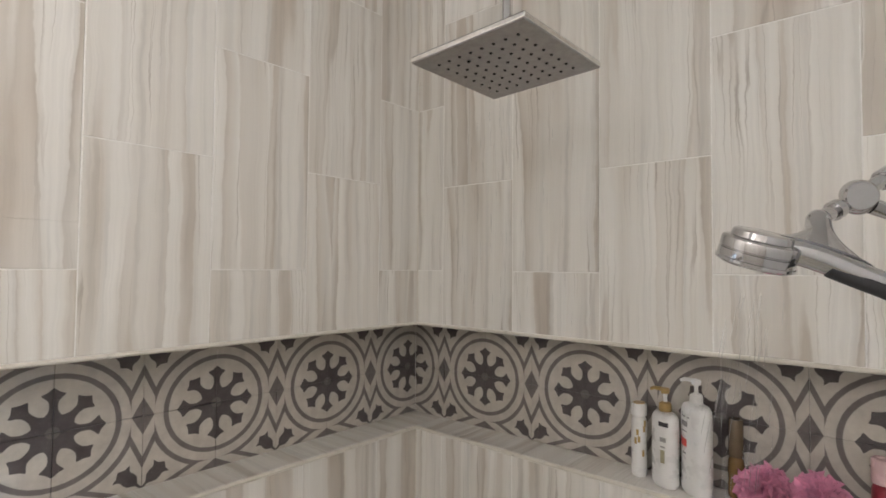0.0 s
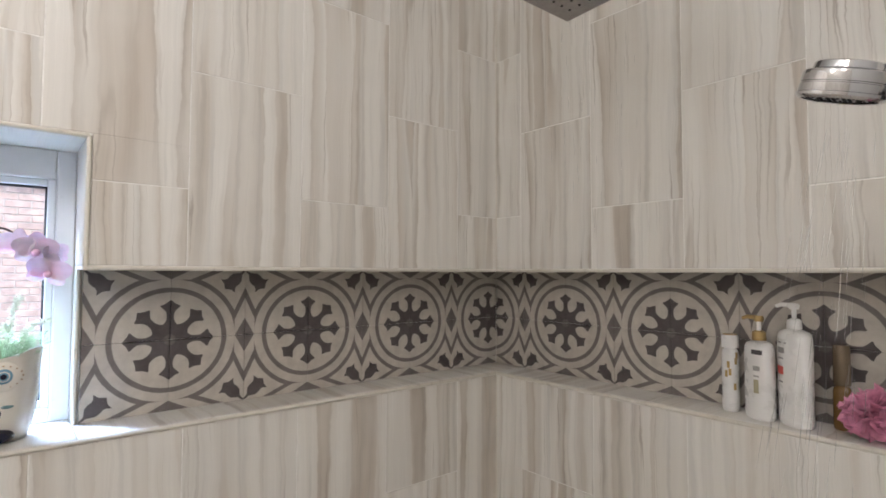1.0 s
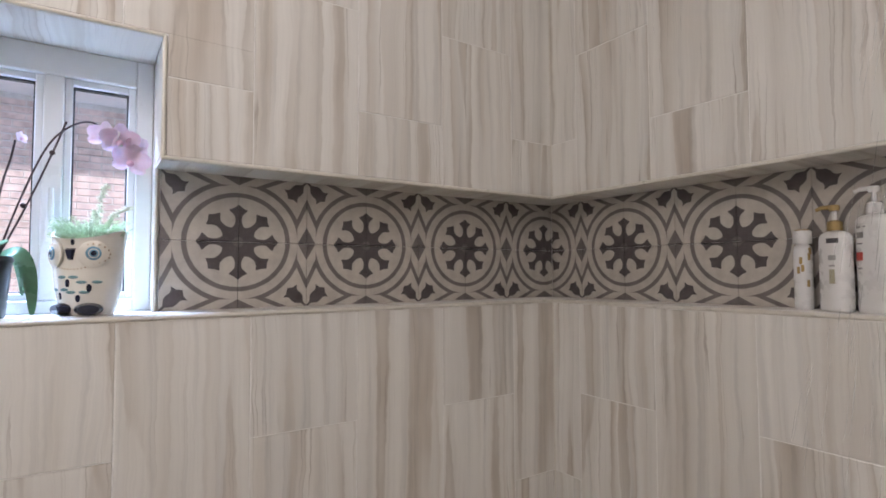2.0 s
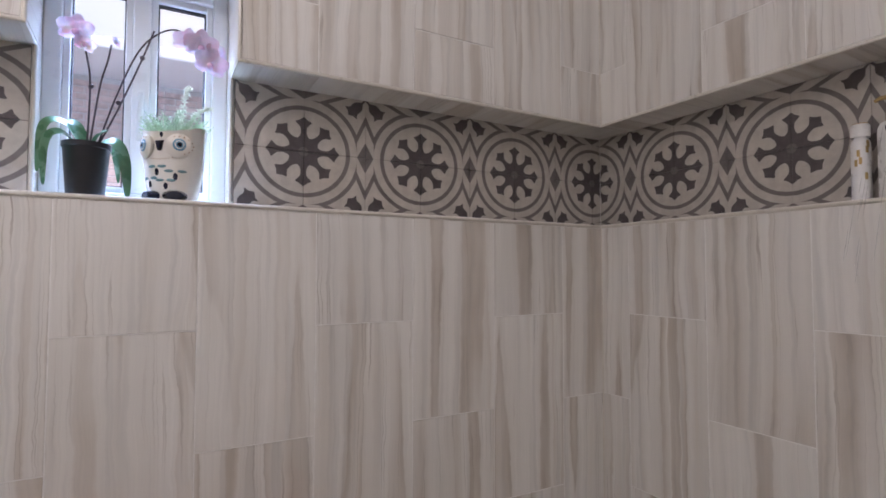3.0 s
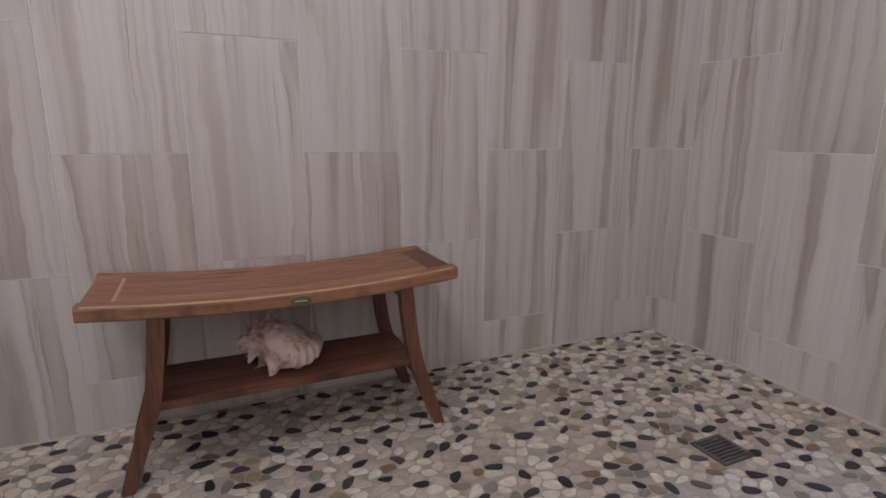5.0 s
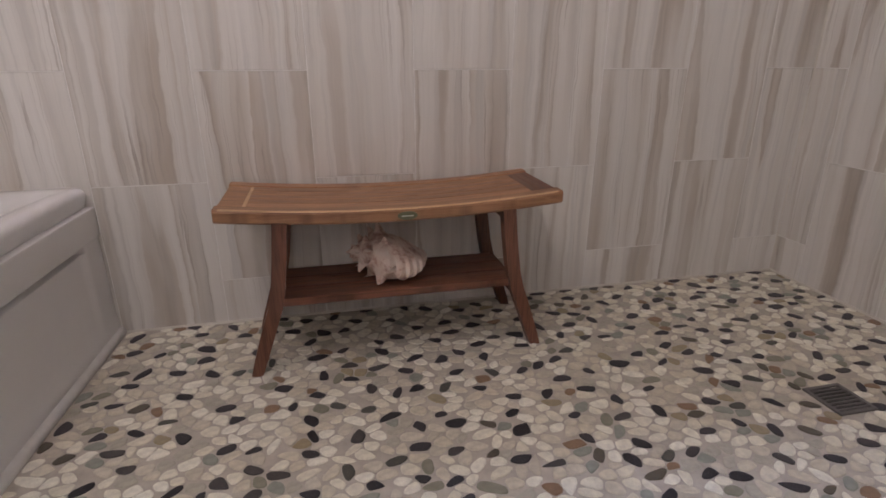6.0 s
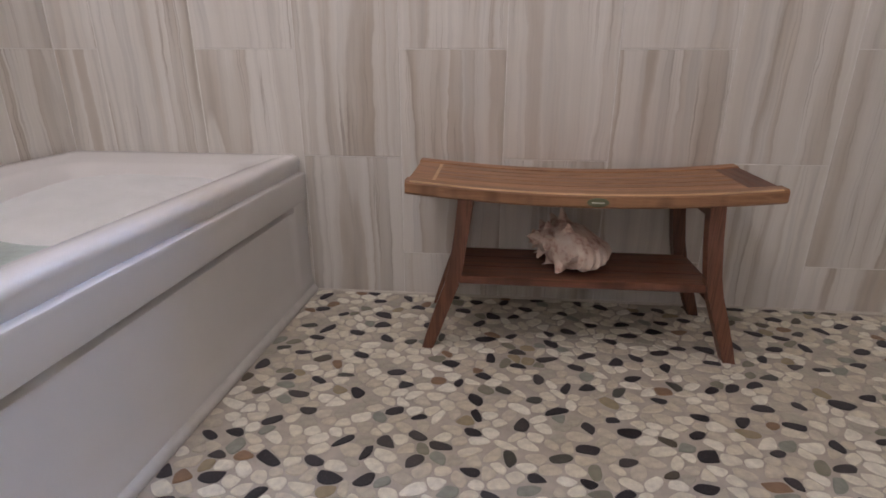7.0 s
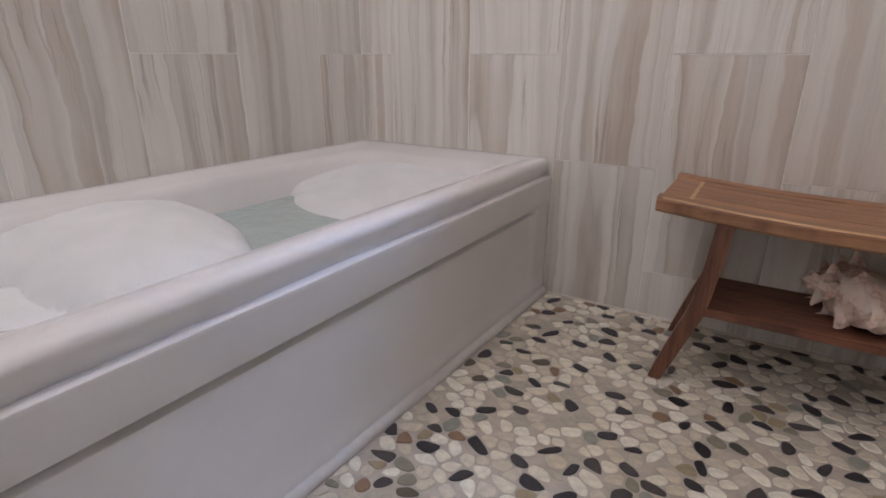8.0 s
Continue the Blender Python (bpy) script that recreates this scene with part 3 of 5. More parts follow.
# ---------- bathtub ----------
def build_tub():
    t = thing("bathtub", pose(0, 0, 0), "white acrylic alcove bathtub with a panelled apron, full of foamy water", "bathtub")
    y0, y1, zt = -1.545, -0.003, 0.46
    xb = WEST + 0.003
    # rim and basin: rings of rounded rectangles from the outside in and down
    def ring(bmv, xa, xc, ya, yc, z, r, n=6):
        pts = []
        for cx, cy, a0 in ((xc - r, yc - r, 0), (xa + r, yc - r, 90), (xa + r, ya + r, 180), (xc - r, ya + r, 270)):
            for k in range(n + 1):
                a = radians(a0 + 90 * k / n)
                pts.append(bmv.verts.new((cx + r * math.cos(a), cy + r * math.sin(a), z)))
        return pts
    b = bmesh.new()
    rings = [ring(b, xb, FRONT - 0.013, y0, y1, 0.402, 0.008), ring(b, xb, FRONT - 0.007, y0, y1, 0.420, 0.008), ring(b, xb, FRONT - 0.0025, y0, y1, 0.438, 0.008), ring(b, xb, FRONT - 0.0025, y0, y1 - 0.001, 0.4455, 0.009), ring(b, xb + 0.001, FRONT - 0.0050, y0 + 0.003, y1 - 0.002, 0.4515, 0.010),
             ring(b, xb + 0.003, FRONT - 0.0095, y0 + 0.007, y1 - 0.004, 0.4568, 0.012), ring(b, xb + 0.008, FRONT - 0.0165, y0 + 0.014, y1 - 0.008, 0.4598, 0.018), ring(b, xb + 0.02, FRONT - 0.030, y0 + 0.028, y1 - 0.02, 0.4608, 0.025),
             ring(b, xb + 0.045, FRONT - 0.056, y0 + 0.05, y1 - 0.05, 0.459, 0.04), ring(b, xb + 0.055, FRONT - 0.064, y0 + 0.06, y1 - 0.07, 0.453, 0.05),
             ring(b, xb + 0.085, FRONT - 0.092, y0 + 0.11, y1 - 0.115, 0.448, 0.07), ring(b, xb + 0.096, FRONT - 0.104, y0 + 0.125, y1 - 0.13, 0.440, 0.08),
             ring(b, xb + 0.105, FRONT - 0.112, y0 + 0.14, y1 - 0.15, 0.42, 0.09), ring(b, xb + 0.125, FRONT - 0.13, y0 + 0.18, y1 - 0.21, 0.28, 0.10), ring(b, xb + 0.16, FRONT - 0.16, y0 + 0.25, y1 - 0.32, 0.10, 0.12),
             ring(b, xb + 0.22, FRONT - 0.22, y0 + 0.32, y1 - 0.40, 0.07, 0.12)]
    for a, c in zip(rings, rings[1:]):
        for i in range(len(a)):
            j = (i + 1) % len(a)
            b.faces.new((a[i], a[j], c[j], c[i]))
    b.faces.new(rings[-1])
    part("rim_and_basin", b, ACRYLIC, t, smooth=True)
    # apron: a stepped section carried along the front
    sec = [(0.404, -0.0125), (0.4036, 0.0050), (0.4020, 0.0080), (0.3985, 0.0090), (0.392, 0.0086), (0.322, 0.0070), (0.3175, 0.0055), (0.3150, 0.001), (0.3140, -0.028), (0.304, -0.032), (0.2985, -0.026), (0.2960, -0.009), (0.2935, -0.0065), (0.25, -0.0060), (0.090, -0.004), (0.066, -0.001), (0.050, 0.004), (0.036, 0.007), (0.0, 0.005)]
    b = bmesh.new()
    n = 24
    rows = []
    ys = [y0 + (y1 - y0) * k / n for k in range(n + 1)]
    # the panel's recess ends in a rounded return before the wall
    ys = sorted(set(ys + [y1 - 0.075 - 0.008 * k for k in range(8)]))
    for y in ys:
        near = min(1.0, max(0.0, (y1 - y - 0.085) / 0.030))
        near = near * near * (3 - 2 * near)
        rows.append([b.verts.new((FRONT + (d if d > -0.0005 or z > 0.4 else d * near + 0.002 * (1 - near)), y, z)) for z, d in sec])
    for a, c in zip(rows, rows[1:]):
        for i in range(len(sec) - 1):
            b.faces.new((a[i], a[i + 1], c[i + 1], c[i]))
    part("apron", b, ACRYLIC, t, smooth=True)
    part("back_board", boxed(xb, FRONT - 0.03, y0 + 0.001, y0 + 0.02, 0.0, 0.40), ACRYLIC, t)
    part("base_trim", tube(bmesh.new(), [(FRONT + 0.004, y0, 0.006), (FRONT + 0.004, y1, 0.006)], 0.017, 12), SEALANT, t, "pale sealant strip along the floor", True)
    for piece in t.children:
        out_of_square(piece)
    return t

build_tub()

wg = Graph("bath_water", 0.04)
wg.bsdf.inputs["Transmission Weight"].default_value = 0.35
wg.bsdf.inputs["IOR"].default_value = 1.33
wg.colour((0.68, 0.80, 0.785))
wg.bump(wg.noise(wg.objvec(), 18.0, 3.0), 0.5, 0.010)
WATER = wg.mat
fg = Graph("soap_foam", 0.75, spec=0.2)
fg.bsdf.inputs["Subsurface Weight"].default_value = 0.3
fg.bsdf.inputs["Subsurface Radius"].default_value = (0.02, 0.02, 0.02)
fn = fg.voronoi(fg.objvec(), 160.0)
fg.colour(fg.ramp(fg.noise(fg.objvec(), 9.0, 4.0), [(0.3, (0.75, 0.77, 0.775)), (0.7, (0.82, 0.835, 0.84))]))
fg.bump(fg.m("ADD", fn, fg.noise(fg.objvec(), 60.0, 4.0)), 0.16, 0.003)
FOAM = fg.mat
wb = bmesh.new()
box(wb, WEST + 0.125, FRONT - 0.128, -1.385, -0.185, 0.300, 0.352)
tagged(out_of_square(mesh_ob("bath_water", wb, WATER)), "clear pale teal bath water in the tub", "water", kind="stuff")

def foam_height(x, y):
    total = math.exp(-0.03 / 0.012)
    for cx, cy, rx, ry, top in ((-2.72, -0.34, 0.24, 0.20, 0.062), (-2.58, -0.38, 0.13, 0.17, 0.055), (-2.90, -0.27, 0.17, 0.18, 0.064), (-2.72, -0.20, 0.26, 0.12, 0.082),
                                (-2.86, -1.03, 0.20, 0.17, 0.112), (-2.74, -1.07, 0.18, 0.15, 0.098), (-2.95, -1.06, 0.12, 0.20, 0.10), (-2.60, -1.10, 0.13, 0.10, 0.066), (-2.72, -1.36, 0.30, 0.12, 0.022)):
        d = ((x - cx) / rx) ** 2 + ((y - cy) / ry) ** 2
        if d < 1.6:
            total += math.exp((top * math.sqrt(max(0.0, 1 - d / 1.6)) ** 0.8 - 0.012) / 0.012)
    h = 0.012 * math.log(total)
    h += 0.008 * noise.noise((x * 7, y * 7, 1.0)) + 0.0025 * noise.noise((x * 26, y * 26, 3.0)) + 0.0012 * noise.noise((x * 80, y * 80, 6.0))
    return h

def build_foam():
    b = bmesh.new()
    nx, ny = 100, 200
    xa, xc, ya, yc = WEST + 0.112, FRONT - 0.118, -1.405, -0.155
    grid = {}
    for i in range(nx + 1):
        for j in range(ny + 1):
            x, y = xa + (xc - xa) * i / nx, ya + (yc - ya) * j / ny
            edge = min(x - xa, xc - x, y - ya, yc - y)
            h = foam_height(x, y)
            if edge < 0.06:
                h = min(h, 0.045 + edge * 1.2) if h > 0 else h
            grid[i, j] = b.verts.new((x, y, 0.352 + max(h, -0.004)))
    for i in range(nx):
        for j in range(ny):
            vs = (grid[i, j], grid[i + 1, j], grid[i + 1, j + 1], grid[i, j + 1])
            if max(v.co.z for v in vs) > 0.3525:
                b.faces.new(vs)
    for v in [v for v in b.verts if not v.link_faces]:
        b.verts.remove(v)
    return tagged(out_of_square(mesh_ob("foam", b, FOAM, smooth=True)), "heaped white soap foam floating on the bath water", "foam", kind="stuff")

build_foam()


# ---------- teak bench and shell ----------
def sag(x):
    return 0.024 * (x / 0.445) ** 2

def curved_bar(x0, x1, y0, y1, top, thick, segs=20, bevel=0.004):
    b = bmesh.new()
    rows = []
    for k in range(segs + 1):
        x = x0 + (x1 - x0) * k / segs
        z = top + sag(x)
        c = bevel
        rows.append([b.verts.new((x, y, zz)) for y, zz in ((y0 + c, z - thick), (y0, z - thick + c), (y0, z - c), (y0 + c, z), (y1 - c, z), (y1, z - c), (y1, z - thick + c), (y1 - c, z - thick))])
    for a, c in zip(rows, rows[1:]):
        for i in range(8):
            j = (i + 1) % 8
            b.faces.new((a[i], a[j], c[j], c[i]))
    b.faces.new(rows[0])
    b.faces.new(list(reversed(rows[-1])))
    return b

def build_bench():
    t = thing("bench", pose(-1.535, -0.185, 0), "teak shower bench with a curved slatted seat and lower shelf", "bench")
    L, D, top = 0.445, 0.163, 0.437
    part("front_rail", curved_bar(-L, L, -D, -D + 0.05, top + 0.002, 0.034, bevel=0.006), WOOD, t)
    part("front_edge", curved_bar(-L + 0.012, L - 0.012, -D + 0.0035, -D + 0.0110, top + 0.0030, 0.010, bevel=0.0020), WOOD_PALE, t, "pale sapwood streak")
    part("back_rail", curved_bar(-L, L, D - 0.05, D, top + 0.001, 0.036, bevel=0.006), WOOD, t)
    part("end_board", curved_bar(-L + 0.004, -L + 0.060, -D + 0.0515, D - 0.0515, top - 0.001, 0.03, 6), WOOD, t)
    part("end_board", curved_bar(L - 0.068, L - 0.004, -D + 0.0515, D - 0.0515, top - 0.001, 0.03, 6), WOOD_END, t, "darker end board")
    part("inlay_strip", curved_bar(-L + 0.0605, -L + 0.069, -D + 0.0515, D - 0.0515, top - 0.0015, 0.03, 3, 0.001), WOOD_PALE, t, "pale strip")
    n = 5
    inner = 2 * D - 0.103
    for k in range(n):
        ya = -D + 0.0515 + inner * k / n
        part("slat", curved_bar(-L + 0.0695, L - 0.0685, ya + 0.0013, ya + inner / n - 0.0013, top - 0.0010, 0.02, 18, 0.0022), WOOD, t)
    # sabre legs: straight above the shelf, flaring to the foot
    for sx in (-1, 1):
        for yc in (-D + 0.02, D - 0.03):
            b = bmesh.new()
            rows = []
            for z, x, w in ((0.425, 0.296, 0.018), (0.33, 0.305, 0.018), (0.24, 0.317, 0.018), (0.19, 0.328, 0.019), (0.14, 0.346, 0.019), (0.09, 0.363, 0.018), (0.04, 0.380, 0.017), (0.0, 0.393, 0.015)):
                rows.append([b.verts.new((sx * (x + a * w), yc + c, z)) for a, c in ((-1, -0.017), (1, -0.017), (1, 0.017), (-1, 0.017))])
            for a, c in zip(rows, rows[1:]):
                for i in range(4):
                    j = (i + 1) % 4
                    b.faces.new((a[i], a[j], c[j], c[i]))
            b.faces.new(rows[0]); b.faces.new(rows[-1])
            bmesh.ops.bevel(b, geom=[e for e in b.edges if len(e.link_faces) == 2 and e.calc_face_angle(0) > 0.8], offset=0.003, segments=2, profile=0.5, affect="EDGES")
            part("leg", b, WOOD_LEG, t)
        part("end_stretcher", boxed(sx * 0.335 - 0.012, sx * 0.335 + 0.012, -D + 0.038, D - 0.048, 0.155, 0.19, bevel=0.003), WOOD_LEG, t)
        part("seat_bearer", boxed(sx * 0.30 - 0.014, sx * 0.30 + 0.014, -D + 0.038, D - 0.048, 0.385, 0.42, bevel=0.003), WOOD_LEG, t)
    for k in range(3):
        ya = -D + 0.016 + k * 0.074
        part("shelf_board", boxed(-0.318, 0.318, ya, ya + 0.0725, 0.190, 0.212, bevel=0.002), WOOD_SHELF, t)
    badge = plain("badge_brass", (0.16, 0.17, 0.10), 0.4, 0.4)
    b = bmesh.new()
    lathe(b, [(0.0, 0.0), (0.026, 0.0), (0.026, 0.0015), (0.0225, 0.0025), (0.0, 0.0025)], 28, sy=0.42)
    bmesh.ops.transform(b, matrix=pose(0.02, -D - 0.0002, top - 0.016, 90, 0, 0), verts=b.verts)
    bd = part("badge", b, badge, t, "oval greenish maker's badge")
    part("badge_bar", boxed(0.005, 0.035, -D - 0.0036, -D - 0.0026, top - 0.0175, top - 0.0150), plain("badge_line", (0.7, 0.7, 0.6), 0.5), bd)
    return t

build_bench()

sg = Graph("shell_calcium", 0.6)
sn = sg.noise(sg.objvec(), 22.0, 5.0, 0.65)
sc = sg.ramp(sn, [(0.30, (0.30, 0.16, 0.12)), (0.42, (0.56, 0.37, 0.29)), (0.50, (0.74, 0.60, 0.50)), (0.75, (0.82, 0.74, 0.65))])
sg.colour(sc)
sg.bump(sg.noise(sg.objvec(), 70.0, 5.0, 0.65), 0.6, 0.004)
SHELL = sg.mat

def build_shell():
    """A conch: a stout body with a spire, two crowns of horns and a wide flared lip."""
    b = bmesh.new()
    m, n = 54, 30
    rows = []
    for j in range(n + 1):
        s = j / n
        if s < 0.62:
            r = 0.010 + 0.052 * math.sin(0.5 * math.pi * s / 0.62) ** 1.2
        else:
            q = (s - 0.62) / 0.38
            r = 0.062 * (1 - q) ** 1.15 * (1 + 0.12 * math.sin(q * 16)) + 0.001
        row = []
        for i in range(m):
            a = 2 * math.pi * i / m
            rad = r
            shift = 0.0
            # horns on the shoulder and, smaller, on the next whorl
            for centre, count, high, wide in ((0.62, 8, 0.044, 0.04), (0.78, 7, 0.028, 0.03), (0.90, 6, 0.014, 0.025)):
                horn = max(0.0, math.cos(a * count + centre * 9)) ** 5 * math.exp(-((s - centre) / wide) ** 2)
                rad += high * horn
                shift += 0.5 * high * horn
            # the lip spreads out on one side, with radial ribs
            d = math.atan2(math.sin(a + 1.9), math.cos(a + 1.9))
            if s < 0.72:
                lip = math.exp(-((d - 0.15) / 0.62) ** 2) * math.sin(math.pi * min(1.0, (s + 0.03) / 0.75)) ** 0.7
                rad += 0.052 * lip * (1 + 0.10 * math.sin(s * 62) + 0.04 * math.sin(s * 131))
                shift -= 0.012 * lip
            rad *= 1 + 0.09 * noise.noise((3 * math.cos(a), 3 * math.sin(a), 7 * s))
            row.append(b.verts.new((rad * math.cos(a), rad * math.sin(a), 0.215 * s + shift)))
        rows.append(row)
    for p, q in zip(rows, rows[1:]):
        for i in range(m):
            j = (i + 1) % m
            b.faces.new((p[i], p[j], q[j], q[i]))
    b.faces.new(rows[0]); b.faces.new(rows[-1])
    # the axis lies along the shelf, spire to one end and a little up
    bmesh.ops.transform(b, matrix=pose(0, 0, 0, 0, -78, 14) @ pose(0, 0, 0, 0, 0, -4), verts=b.verts)
    lo = min(v.co.z for v in b.verts)
    cx = (min(v.co.x for v in b.verts) + max(v.co.x for v in b.verts)) / 2
    cy = (min(v.co.y for v in b.verts) + max(v.co.y for v in b.verts)) / 2
    k = 0.235 / (max(v.co.x for v in b.verts) - min(v.co.x for v in b.verts))
    kz = 0.190 / (max(v.co.z for v in b.verts) - lo)
    for v in b.verts:
        v.co = ((v.co.x - cx) * k, (v.co.y - cy) * k, max(0.0, (v.co.z - lo) * kz - 0.022))
    ob = mesh_ob("conch_shell", b, SHELL, smooth=True)
    ob.location = (-1.555, -0.235, 0.2115)
    return tagged(ob, "spiky cream and pink conch shell on the bench shelf", "shell")

build_shell()


# ---------- shower fittings ----------
def build_rain_head():
    t = thing("rain_shower_head", pose(-0.482, -0.740, 2.485), "square brushed steel rain shower head on a ceiling pipe", "shower head")
    h = 0.156
    tilt = pose(0, 0, 0, -1.6, 1.6, -2)
    def tilted(b):
        bmesh.ops.transform(b, matrix=tilt, verts=b.verts)
        return b
    part("plate", tilted(boxed(-h, h, -h, h, 0.0, 0.017, bevel=0.003)), STEEL, t)
    part("edge_band", tilted(boxed(-h - 0.001, h + 0.001, -h - 0.001, h + 0.001, 0.003, 0.0145, bevel=0.0025)), plain("polished_steel", (0.80, 0.79, 0.77), 0.16, 1.0, vary=0.15, scale=40, bump=0.1), t, "polished edge")
    for i in range(8):
        for j in range(8):
            part("nozzle", tilted(lathe(bmesh.new(), [(0.0, -0.0025), (0.0026, -0.0025), (0.0040, 0.0)], 10, (i - 3.5) * 0.0315, (j - 3.5) * 0.0315)), RUBBER, t)
    part("ball_joint", lathe(bmesh.new(), [(0.026, 0.016), (0.026, 0.020), (0.017, 0.026), (0.020, 0.036), (0.017, 0.046), (0.011, 0.05)], 24), CHROME, t, smooth=True)
    part("pipe", tube(bmesh.new(), [(0, 0, 0.045), (0, 0, CEILING - 2.485 - 0.004)], 0.0100, 20), CHROME, t, smooth=True)
    part("flange", lathe(bmesh.new(), [(0.0102, CEILING - 2.485 - 0.016), (0.022, CEILING - 2.485 - 0.014), (0.032, CEILING - 2.485 - 0.006), (0.032, CEILING - 2.485)], 28), CHROME, t, smooth=True)
    return t

build_rain_head()

def build_hand_shower():
    t = thing("hand_shower", pose(0, 0, 0), "chrome hand shower resting in a wall-mounted swivel holder", "hand shower")
    c = Vector((-0.628, -1.272, 2.046))
    n = Vector((0.10, 0.30, -0.95)).normalized()     # where the face points
    m = Matrix.Translation(c) @ n.to_track_quat("Z", "Y").to_matrix().to_4x4()
    b = lathe(bmesh.new(), [(0.0, -0.027), (0.036, -0.027), (0.0385, -0.0255), (0.0405, -0.017), (0.046, -0.0155), (0.0495, -0.0135), (0.0505, -0.010), (0.0505, 0.000), (0.0492, 0.0008), (0.0492, 0.0022), (0.0505, 0.003), (0.0510, 0.016), (0.0495, 0.0205), (0.046, 0.0225), (0.043, 0.0215)], 40)
    bmesh.ops.transform(b, matrix=m, verts=b.verts)
    head = part("head", b, CHROME, t, smooth=True)
    b = lathe(bmesh.new(), [(0.0, 0.0195), (0.044, 0.0195), (0.0445, 0.0165)], 40)
    bmesh.ops.transform(b, matrix=m, verts=b.verts)
    part("face_plate", b, plain("grey_face", (0.30, 0.30, 0.31), 0.35), head, "grey nozzle plate")
    b = lathe(bmesh.new(), [(0.0500, 0.013), (0.0522, 0.0145), (0.0522, 0.0185), (0.0495, 0.0205)], 40)
    bmesh.ops.transform(b, matrix=m, verts=b.verts)
    part("ring", b, CHROME, head, smooth=True)
    for rr, cnt in ((0.012, 6), (0.024, 12), (0.036, 18)):
        for k in range(cnt):
            a = 2 * math.pi * k / cnt
            b = lathe(bmesh.new(), [(0.0022, 0.019), (0.0016, 0.0225), (0.0, 0.0225)], 8, rr * math.cos(a), rr * math.sin(a))
            bmesh.ops.transform(b, matrix=m, verts=b.verts)
            part("nozzle", b, RUBBER, head)
    hand = curve_points([(-0.615, -1.275, 2.052), (-0.595, -1.315, 2.046), (-0.572, -1.370, 2.020), (-0.548, -1.44, 1.985), (-0.53, -1.52, 1.93)], 6)
    part("handle", tube(bmesh.new(), hand, [0.017 + 0.004 * math.sin(math.pi * min(1, i / 14)) - 0.003 * (i / 24) for i in range(len(hand))], 18), CHROME, t, smooth=True)
    part("grip", tube(bmesh.new(), [p + Vector((-0.004, 0, -0.009)) for p in hand[10:]], 0.0125, 12), RUBBER, t, "black grip underside", True)
    # saddle: spreads along the handle and rises in a hollow curve to a neck
    along = Vector((0.058, -0.098, -0.040)).normalized()
    rise = Vector((0.045, 0.004, 0.052)).normalized()
    across = along.cross(rise).normalized()
    b = bmesh.new()
    rows = []
    for k in range(11):
        f = k / 10
        r_long, r_wide = 0.017 + 0.060 * (1 - f) ** 2.6, 0.0165 + 0.005 * (1 - f)
        c0 = Vector((-0.583, -1.338, 2.040)) + rise * (0.062 * f)
        rows.append([b.verts.new(c0 + along * (r_long * math.cos(a)) + across * (r_wide * math.sin(a))) for a in (2 * math.pi * i / 24 for i in range(24))])
    for p, q in zip(rows, rows[1:]):
        for i in range(24):
            b.faces.new((p[i], p[(i + 1) % 24], q[(i + 1) % 24], q[i]))
    b.faces.new(rows[0]); b.faces.new(rows[-1])
    cradle = part("cradle", b, CHROME, t, "chrome saddle spreading over the handle", True)
    part("slot", boxed(-0.010, 0.010, -0.0020, 0.0020, -0.005, 0.005, bevel=0.001), RUBBER, cradle).matrix_local = Matrix.Translation((-0.590, -1.350, 2.049)) @ along.to_track_quat("X", "Z").to_matrix().to_4x4()
    part("neck_ball", ball(bmesh.new(), (-0.537, -1.334, 2.092), 0.0165, u=20, v=14), CHROME, t, smooth=True)
    part("neck", tube(bmesh.new(), [(-0.535, -1.336, 2.094), (-0.505, -1.350, 2.108), (-0.470, -1.374, 2.124)], [0.0125, 0.0105, 0.0105], 16), CHROME, t, smooth=True)
    part("neck_ring", tube(bmesh.new(), [(-0.508, -1.349, 2.107), (-0.498, -1.355, 2.112)], 0.0150, 18), CHROME, t, smooth=True)
    part("swivel_ball", ball(bmesh.new(), (-0.463, -1.377, 2.128), 0.0245, u=24, v=16), CHROME, t, smooth=True)
    b = lathe(bmesh.new(), [(0.0, 0.0165), (0.0195, 0.0165), (0.0215, 0.0145), (0.0235, 0.006), (0.0235, -0.01), (0.0, -0.01)], 28)
    bmesh.ops.transform(b, matrix=Matrix.Translation((-0.478, -1.379, 2.132)) @ Vector((-0.93, -0.30, -0.20)).to_track_quat("Z", "Y").to_matrix().to_4x4(), verts=b.verts)
    part("swivel_cap", b, CHROME, t, smooth=True)
    part("arm", tube(bmesh.new(), curve_points([(-0.455, -1.386, 2.140), (-0.38, -1.43, 2.185), (-0.22, -1.49, 2.235), (-0.004, -1.50, 2.24)], 6), 0.011, 16), CHROME, t, smooth=True)
    part("arm_ring", tube(bmesh.new(), [(-0.425, -1.405, 2.159), (-0.405, -1.417, 2.171)], 0.0165, 18), CHROME, t, smooth=True)
    part("side_knob", tube(bmesh.new(), [(-0.455, -1.392, 2.118), (-0.430, -1.420, 2.104), (-0.405, -1.440, 2.090)], [0.013, 0.011, 0.014], 16), CHROME, t, smooth=True)
    b = lathe(bmesh.new(), [(0.011, 0.018), (0.022, 0.014), (0.032, 0.004), (0.032, 0.0)], 28)
    bmesh.ops.transform(b, matrix=pose(0, -1.50, 2.24, 0, -90, 0), verts=b.verts)
    part("wall_flange", b, CHROME, t, smooth=True)
